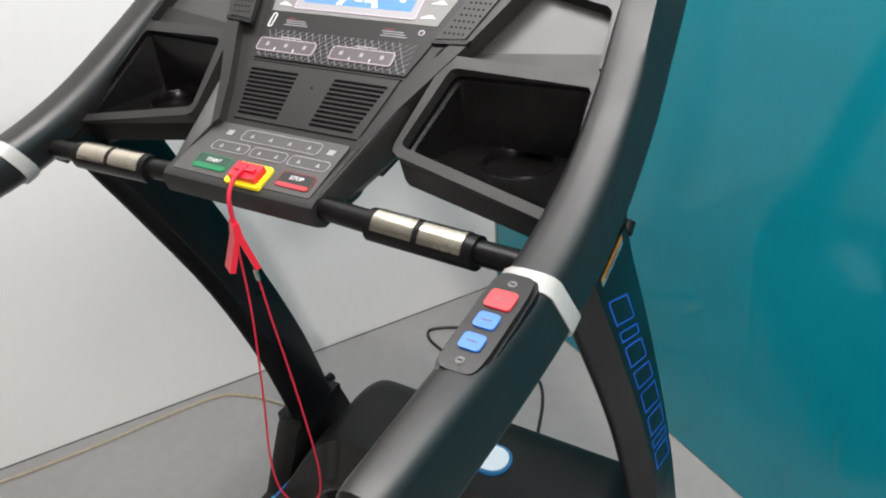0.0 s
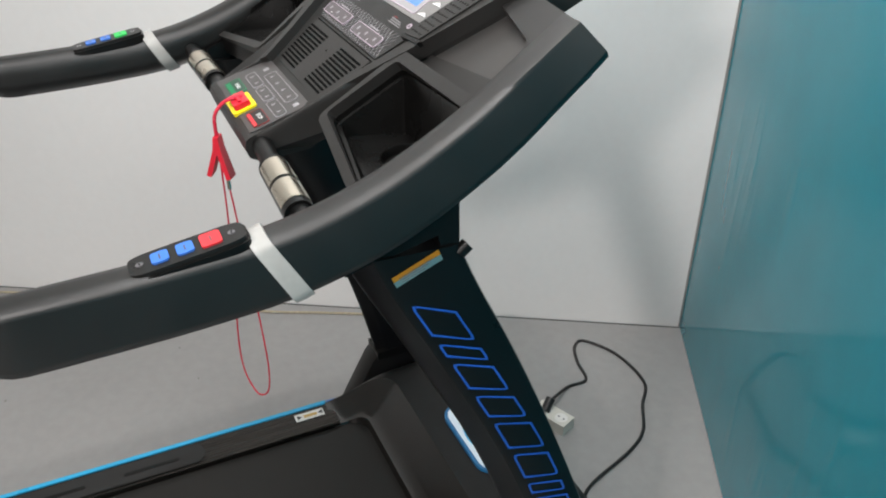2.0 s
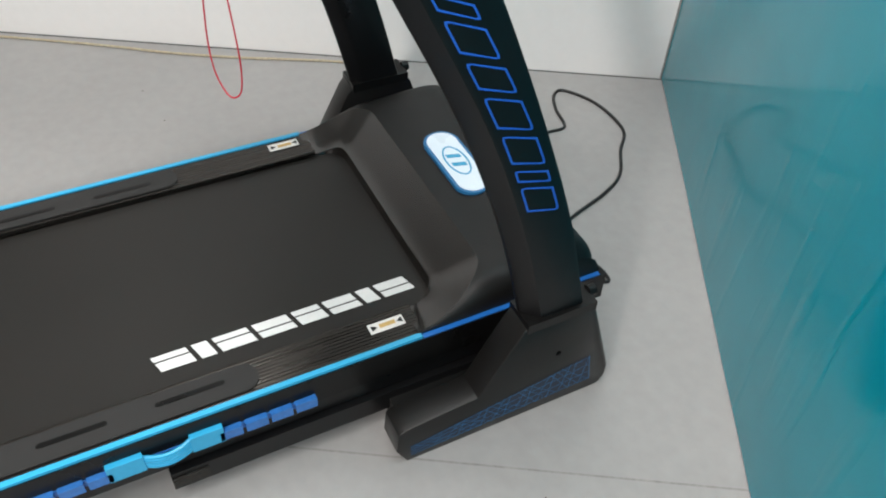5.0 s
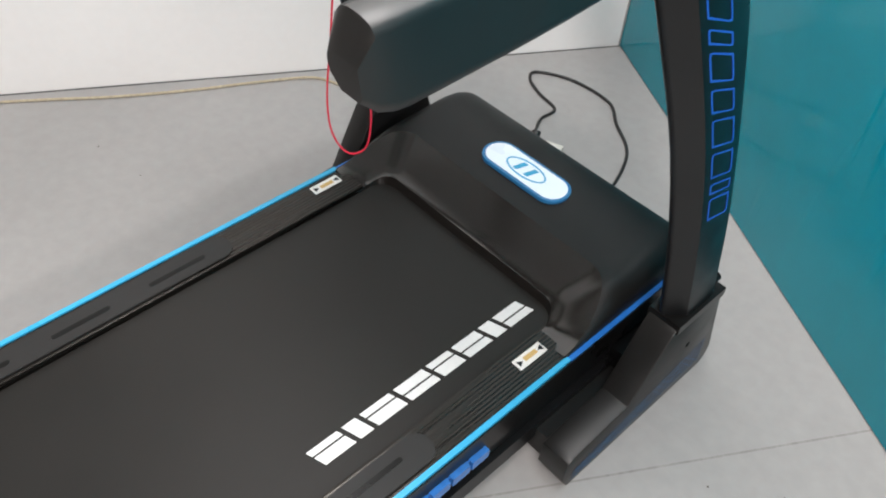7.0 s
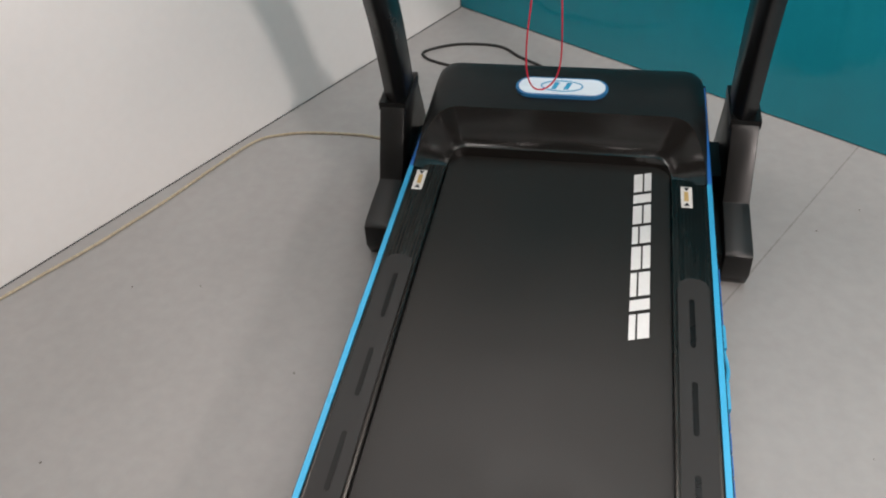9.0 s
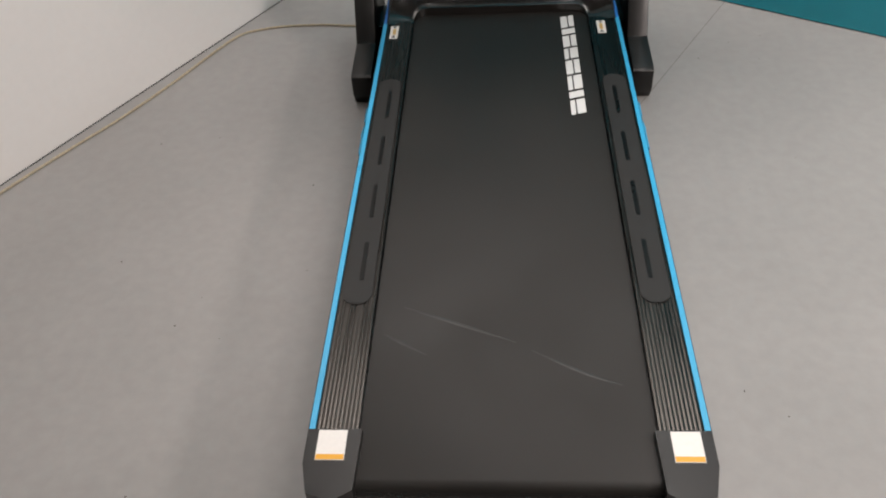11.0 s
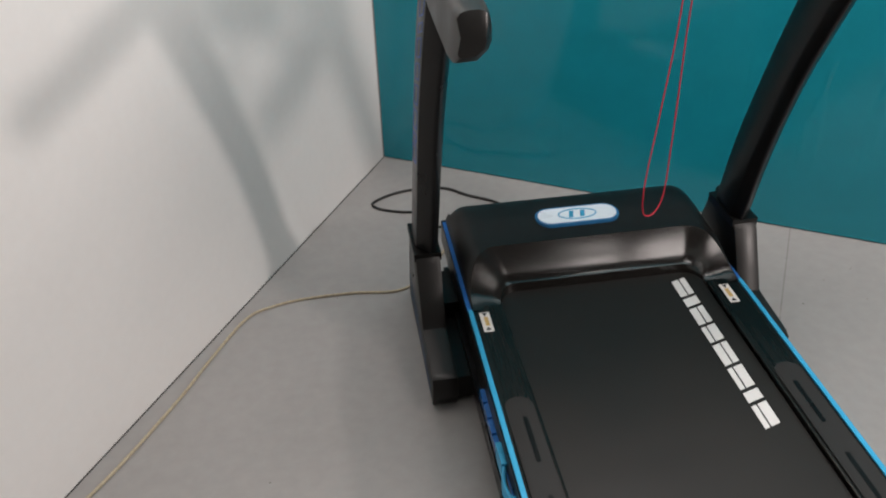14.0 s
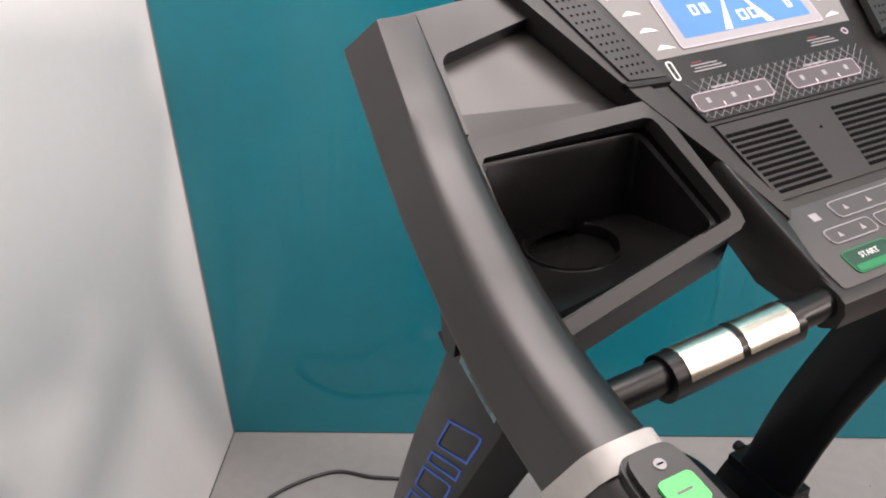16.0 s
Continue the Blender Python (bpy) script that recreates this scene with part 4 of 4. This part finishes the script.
# vent panel with louvres
vp = part("vent_panel", moved(prism(sym([(0.104, 0.001), (0.122, 0.092)]), -0.006, -0.0015, 0.001), PLANE), M_CONS, CON, "dark plastic panel with two louvred vents")
for sx in (-1, 1):
    for k in range(11):
        v = 0.0095 + 0.0069 * k
        f = (v - 0.01) / 0.07
        xa, xb = 0.027 + 0.004 * f, 0.096 + 0.018 * f
        part("louvre_slot", moved(box(*sorted((sx * xa - 0.004, sx * xb - 0.004)), v - 0.0019, v + 0.0019, -0.0022, -0.0008), PLANE), M_HOLE, vp, smooth=False)
part("screw", moved(tube([(-0.002, 0.062, -0.002), (-0.002, 0.062, -0.0008)], 0.0016, 1, 8, False), PLANE), M_HOLE, vp)
part("panel_groove", moved(box(-0.124, 0.124, 0.0925, 0.0945, -0.004, -0.0028), PLANE), M_HOLE, vp, smooth=False)

# display with its printed frame
dp = part("display_panel", moved(prism(sym([(0.126, 0.099), (0.142, 0.150), (0.185, 0.285), (0.2, 0.34)]), -0.005, -0.0015, 0.0008), PLANE), M_GREYPL, CON, "glossy black display panel with printed keys")
part("display_print", moved(prism(sym([(0.138, 0.178), (0.166, 0.285), (0.178, 0.34)]), -0.0014, -0.0008), PLANE), M_LCDF, dp, "silver-grey printed display surround")
part("display_frame", moved(ring(rounded(-0.102, 0.102, 0.184, 0.315, 0.004, 3), rounded(-0.1005, 0.1005, 0.1855, 0.3135, 0.003, 3), -0.0006, 0.0004), PLANE), M_LILAC, dp)
part("display_frame", moved(ring(rounded(-0.1005, 0.1005, 0.1855, 0.3135, 0.003, 3), rounded(-0.090, 0.090, 0.196, 0.303, 0.003, 3), -0.0006, 0.0002), PLANE), M_GPRINT, dp)
part("display_glass", moved(prism(rounded(-0.0902, 0.0902, 0.1958, 0.3032, 0.003, 3), -0.0006, 0.0003), PLANE), M_LCD, dp, "lit pale blue display glass")
# white marks on the display
for x, y, w, h in ((-0.062, 0.222, 0.010, 0.014), (-0.046, 0.222, 0.008, 0.014), (-0.006, 0.205, 0.012, 0.014), (0.010, 0.205, 0.012, 0.014), (-0.06, 0.255, 0.012, 0.016), (0.05, 0.24, 0.01, 0.014), (0.066, 0.21, 0.008, 0.012)):
    part("display_mark", moved(ring([(x, y), (x + w, y), (x + w, y + h), (x, y + h)], [(x + 0.0025, y + 0.0025), (x + w - 0.0025, y + 0.0025), (x + w - 0.0025, y + h - 0.0025), (x + 0.0025, y + h - 0.0025)], 0.0003, 0.0006), PLANE), M_WPRINT, dp, smooth=False)
for x0_, x1_ in ((-0.03, -0.012), (0.03, 0.012)):
    part("display_mark", moved(prism(sorted([(x0_ - 0.004, 0.197), (x0_ + 0.006, 0.197), (x1_ + 0.002, 0.24), (x1_, 0.24)], key=lambda p: math.atan2(p[1] - 0.218, p[0] - (x0_ + x1_) / 2)), 0.0003, 0.0006), PLANE), M_WPRINT, dp, smooth=False)
# wave marks beside the display
for sx in (-1, 1):
    for k in range(4):
        y = 0.188 + 0.024 * k
        x = 0.119 + 0.007 * k
        part("print_mark", moved(prism([(sx * (x - 0.012), y), (sx * (x + 0.012), y + 0.001), (sx * (x + 0.004), y + 0.0065), (sx * (x - 0.003), y + 0.0045)], -0.0008, -0.0002), PLANE), M_WPRINT, dp, smooth=False)
# slot at the edge, caption bars, quick keys
part("port_mark", moved(ring(rounded(-0.132, -0.124, 0.150, 0.174, 0.003, 3), rounded(-0.1305, -0.1255, 0.1515, 0.1725, 0.002, 3), -0.0014, -0.0004), PLANE), M_WPRINT, dp)
part("print_ring", moved(ring([(0.120 + 0.0045 * math.cos(6.28319 * i / 20), 0.166 + 0.0045 * math.sin(6.28319 * i / 20)) for i in range(20)], [(0.120 + 0.003 * math.cos(6.28319 * i / 20), 0.166 + 0.003 * math.sin(6.28319 * i / 20)) for i in range(20)], -0.0014, -0.0006), PLANE), M_LILAC, dp)
for x0_ in (-0.104, 0.060):
    for k in range(4):
        part("print_bar", moved(box(x0_ + 0.003 * (k % 2), x0_ + (0.016 if k == 3 else 0.042 - 0.004 * k), 0.1555 + 0.0036 * k, 0.1567 + 0.0036 * k, -0.0014, -0.0009), PLANE), M_DRED if k == 3 else M_GPRINT, dp, smooth=False)
for xa, xb in ((-0.128, -0.030), (0.000, 0.098)):
    part("print_bar", moved(box((xa + xb) / 2 - 0.018, (xa + xb) / 2 + 0.018, 0.1335, 0.1355, -0.0014, -0.0009), PLANE), M_GPRINT, dp, smooth=False)
    part("key_panel", moved(prism(rounded(xa, xb, 0.110, 0.1295, 0.004, 4), -0.0012, 0.0004, 0.0004), PLANE), M_KEYGREY, dp, "lilac-grey quick key group")
    part("key_border", moved(ring(rounded(xa - 0.001, xb + 0.001, 0.109, 0.1305, 0.005, 4), rounded(xa, xb, 0.110, 0.1295, 0.004, 4), -0.0012, 0.0007), PLANE), M_LILAC, dp)
    for k in range(3):
        x = xa + (xb - xa) * (k + 0.5) / 3
        part("print_mark", moved(box(x - 0.0025, x + 0.0025, 0.1175, 0.1235, 0.0004, 0.0008), PLANE), M_GPRINT, dp, smooth=False)
        if k:
            part("print_bar", moved(box(xa + (xb - xa) * k / 3 - 0.0006, xa + (xb - xa) * k / 3 + 0.0006, 0.111, 0.1155, 0.0004, 0.0008), PLANE), M_WPRINT, dp, smooth=False)
# lattice print round the quick keys
for k in range(26):
    x = -0.150 + 0.011 * k
    for dx in (0.052, -0.030):
        ends = []
        for y in (0.101, 0.147):
            ends.append((x + dx * (y - 0.101) / 0.046, y))
        (xa, ya), (xb, yb) = ends
        wid = 0.124
        cut = []
        for px, py in ends:
            if abs(px) > wid and abs(xb - xa) > 1e-6:
                lim = math.copysign(wid, px)
                py = ya + (yb - ya) * (lim - xa) / (xb - xa)
                px = lim
            cut.append((px, py))
        if all(0.1 <= py <= 0.148 for _, py in cut) and abs(cut[0][1] - cut[1][1]) > 0.004:
            part("lattice_line", moved(tube([(px, py, -0.0014) for px, py in cut], 0.00032, 1, 4, False), PLANE), M_GPRINT, dp)

# keypad ledge
bm = bmesh.new()
prof = [(-0.0215, 1.1605), (-0.1325, 1.1277), (-0.140, 1.1225), (-0.1425, 1.1125), (-0.1375, 1.0965), (-0.1225, 1.0885), (-0.05, 1.095), (0.012, 1.13)]
r2 = [[bm.verts.new((x, y, z)) for y, z in prof] for x in (-0.138, 0.109)]
for j in range(len(prof)):
    k = (j + 1) % len(prof)
    bm.faces.new((r2[0][j], r2[0][k], r2[1][k], r2[1][j]))
bm.faces.new(r2[0][::-1])
bm.faces.new(r2[1])
led = crisp(part("keypad_ledge", bevel(bm, 0.004, 3, 35), M_CONS, CON, "charcoal ledge with printed start and stop keys"))
for sx, xe in ((-1, -0.135), (1, 0.106)):
    pts = [Vector((xe, y, z)) for y, z in ((-0.020, 1.1600), (-0.127, 1.1288), (-0.134, 1.1230), (-0.1365, 1.1130), (-0.132, 1.0975), (-0.05, 1.097))]
    pts += [PLANE @ Vector((sx * x, y, z)) for x, y, z in ((0.120, -0.010, 0.006), (0.137, 0.02, 0.0095), (0.150, 0.055, 0.0095), (0.153, 0.055, 0.004), (0.152, 0.055, -0.055), (0.124, -0.012, -0.05))]
    bm = bmesh.new()
    for p in pts:
        bm.verts.new(p)
    bmesh.ops.convex_hull(bm, input=bm.verts[:])
    part("ledge_cheek", bevel(bm, 0.003, 2, 25), M_CONS, led, "sloping side wall of the console")
part("keypad_sheet", moved(prism(rounded(-0.112, 0.116, 0.004, 0.097, 0.004, 3), -0.001, 0.0006), PAD), M_SHEET, led)
def key(x0, x1, y0, y1, mt, border, r=0.004):
    part("key", moved(prism(rounded(x0, x1, y0, y1, r, 3), 0.0, 0.0016, 0.0004), PAD), mt, led)
    if border:
        part("key_border", moved(ring(rounded(x0 - 0.001, x1 + 0.001, y0 - 0.001, y1 + 0.001, r + 0.001, 3), rounded(x0, x1, y0, y1, r, 3), 0.0, 0.0019), PAD), border, led)


key(-0.084, -0.028, 0.013, 0.036, M_DGREEN, M_GREEN)
key(0.056, 0.107, 0.013, 0.036, M_CONS, M_DRED)
part("key_band", moved(prism(rounded(-0.082, -0.030, 0.0135, 0.0205, 0.003, 3), 0.0015, 0.0021), PAD), M_GREEN, led, "green band on the start key")
part("key_band", moved(prism(rounded(0.058, 0.105, 0.0135, 0.0185, 0.002, 3), 0.0015, 0.0021), PAD), M_BRED, led, "red band on the stop key")
part("key_word", words("START", 0.0082, PAD @ Matrix.Translation((-0.056, 0.028, 0.0018))), M_WPRINT, led, "white word START", smooth=False)
part("key_word", words("STOP", 0.0088, PAD @ Matrix.Translation((0.081, 0.028, 0.0018))), M_WPRINT, led, "white word STOP", smooth=False)
for x0_, x1_, y0_, y1_, n_ in ((-0.046, 0.080, 0.071, 0.090, 4), (-0.079, -0.020, 0.047, 0.063, 2), (-0.013, 0.043, 0.047, 0.063, 2), (0.050, 0.110, 0.047, 0.063, 2)):
    key(x0_, x1_, y0_, y1_, M_SHEET, M_GPRINT, 0.005)
    for k in range(n_):
        x = x0_ + (x1_ - x0_) * (k + 0.5) / n_
        part("print_mark", moved(prism([(x - 0.003, (y0_ + y1_) / 2 - 0.003), (x + 0.003, (y0_ + y1_) / 2 - 0.003), (x, (y0_ + y1_) / 2 + 0.0035)], 0.0016, 0.002), PAD), M_GPRINT, led, smooth=False)
for x in (-0.070, 0.098):
    part("print_mark", moved(box(x - 0.005, x + 0.005, 0.076, 0.085, 0.0006, 0.001), PAD), M_GPRINT, led, smooth=False)
part("key_socket", moved(ring(rounded(-0.015, 0.043, -0.002, 0.035, 0.005, 3), rounded(-0.008, 0.036, 0.004, 0.029, 0.004, 3), -0.001, 0.004), PAD), M_YELLOW, led, "yellow safety key socket")

# ---- safety key with its cord ----
SK = thing("safety_key", "red safety key with a clip on a thin red cord", "safety key")
part("key_block", moved(box(-0.007, 0.035, 0.004, 0.028, 0.001, 0.012, 0.003, 3), PAD), M_RED, SK)
part("key_ridge", moved(box(-0.002, 0.030, 0.013, 0.018, 0.011, 0.015, 0.0015), PAD), M_RED, SK)
part("strap", tube([(-0.006, -0.117, 1.146), (-0.004, -0.143, 1.142), (-0.001, -0.160, 1.126), (0.000, -0.163, 1.105), (-0.001, -0.162, 1.085)], 0.0029, 16, 8), M_CORD, SK)
WIDE = Vector((0.86, -0.5, 0))
for dy, dz, lb in (((-0.006, -0.010), 1.029, "red plastic spring clip"), ((0.007, 0.007), 1.025, "")):
    pa = [Vector((-0.001, -0.162, 1.092)), Vector((-0.001 + dy[0] * 0.2, -0.162 + dy[1] * 0.2, 1.072)), Vector((-0.001 + dy[0] * 1.5, -0.162 + dy[1] * 1.5, dz))]
    part("clip_jaw", bevel(sweep(pa, lambda t: [(-0.0095 - 0.002 * t, -0.0038), (0.0095 + 0.002 * t, -0.0038), (0.0095 + 0.002 * t, 0.0038), (-0.0095 - 0.002 * t, 0.0038)], side=WIDE), 0.0012), M_RED, SK, lb)
part("crimp", tube([(0.012, -0.157, 1.024), (0.014, -0.157, 1.008)], 0.003, 2, 8, False), M_CHROME, SK)
part("cord", tube([(-0.004, -0.162, 1.055), (-0.007, -0.163, 0.95), (-0.020, -0.168, 0.80), (-0.031, -0.173, 0.69), (-0.031, -0.171, 0.625), (-0.020, -0.162, 0.588), (0.000, -0.154, 0.582), (0.019, -0.143, 0.600), (0.026, -0.138, 0.64), (0.026, -0.138, 0.70), (0.022, -0.144, 0.82), (0.016, -0.152, 0.94), (0.014, -0.157, 1.012)], 0.0015, 90, 6), M_CORD, SK, "thin red cord loop")

# ---- cables and socket ----
pc = thing("power_cable", "black power cable curled on the grey floor", "cable")
part("cable", tube([(0.28, 0.47, 0.03), (0.181, 0.548, 0.006), (0.214, 0.578, 0.005), (0.224, 0.605, 0.005), (0.170, 0.604, 0.005), (0.10, 0.567, 0.005), (0.02, 0.605, 0.005), (-0.045, 0.78, 0.005), (-0.095, 0.863, 0.005), (-0.18, 0.925, 0.005), (-0.260, 0.990, 0.005), (-0.40, 0.992, 0.005), (-0.500, 0.940, 0.005), (-0.488, 0.896, 0.005), (-0.42, 0.862, 0.005), (-0.34, 0.84, 0.005), (-0.335, 0.775, 0.005), (-0.290, 0.700, 0.03), (-0.262, 0.668, 0.052)], 0.0045, 120, 8), M_RUBBER, pc)
part("plug", bevel(tube([(-0.264, 0.668, 0.056), (-0.246, 0.640, 0.034)], 0.013, 2, 10, False), 0.002), M_RUBBER, pc, "black mains plug")
ps = thing("power_strip", "ivory extension socket on the floor beside the treadmill", "extension socket")
RM = Matrix.Translation((-0.224, 0.660, 0)) @ pose(0, 0, 0, 0, 0, 22)
part("socket_body", moved(box(-0.062, 0.046, -0.026, 0.026, 0.0, 0.034, 0.009, 4), RM), M_SOCKET, ps)
for x in (-0.034, 0.020):
    part("socket_well", moved(prism([(x + 0.018 * math.cos(6.28319 * i / 20), 0.018 * math.sin(6.28319 * i / 20)) for i in range(20)], 0.0335, 0.0345), RM), M_STICK, ps)
    for d in (-0.008, 0.008):
        part("contact_hole", moved(prism([(x + d + 0.0025 * math.cos(6.28319 * i / 10), 0.0025 * math.sin(6.28319 * i / 10)) for i in range(10)], 0.0342, 0.0348), RM), M_HOLE, ps)
bc = thing("extension_cord", "beige extension cord lying along the white wall", "cable")
part("cord", tube([(-1.62, -0.82, 0.004), (-1.50, -0.60, 0.004), (-1.365, -0.38, 0.004), (-1.27, -0.235, 0.004), (-1.17, -0.09, 0.004), (-1.06, 0.10, 0.004), (-0.985, 0.25, 0.004), (-0.905, 0.39, 0.004), (-0.83, 0.432, 0.004), (-0.74, 0.450, 0.004), (-0.60, 0.452, 0.004), (-0.47, 0.440, 0.004), (-0.38, 0.50, 0.004), (-0.32, 0.595, 0.006), (-0.285, 0.640, 0.010), (-0.262, 0.624, 0.014)], 0.0040, 110, 8), M_BEIGE, bc)

# ---- specks on the floor ----
rnd = random.Random(4)
bm = bmesh.new()
SPECKS = [(-0.475, -0.752), (-0.719, -0.84), (-0.645, -0.969), (0.662, -0.468), (-0.83, -0.198)] + [(rnd.uniform(-1.1, 1.0), rnd.uniform(-1.6, 0.6)) for _ in range(26)]
for x, y in SPECKS:
    if abs(x) < 0.47 and y > -1.5:
        continue
    r, a0 = rnd.uniform(0.0012, 0.0028), rnd.uniform(0, 6)
    ring_ = [(x + r * rnd.uniform(0.6, 1.2) * math.cos(a0 + 1.047 * k), y + r * rnd.uniform(0.6, 1.2) * math.sin(a0 + 1.047 * k)) for k in range(6)]
    lo, hi = [bm.verts.new((p, q, 0.0003)) for p, q in ring_], [bm.verts.new((x + (p - x) * 0.6, y + (q - y) * 0.6, 0.0014)) for p, q in ring_]
    bm.faces.new(hi)
    for k in range(6):
        bm.faces.new((lo[k], lo[(k + 1) % 6], hi[(k + 1) % 6], hi[k]))
solid("floor_specks", bm, material("grey_brown_dust", (0.13, 0.115, 0.10), 0.8, vary=0.4, scale=60, bump=0.0), "tiny dark specks of dirt on the grey floor", "dirt", "stuff", smooth=False)
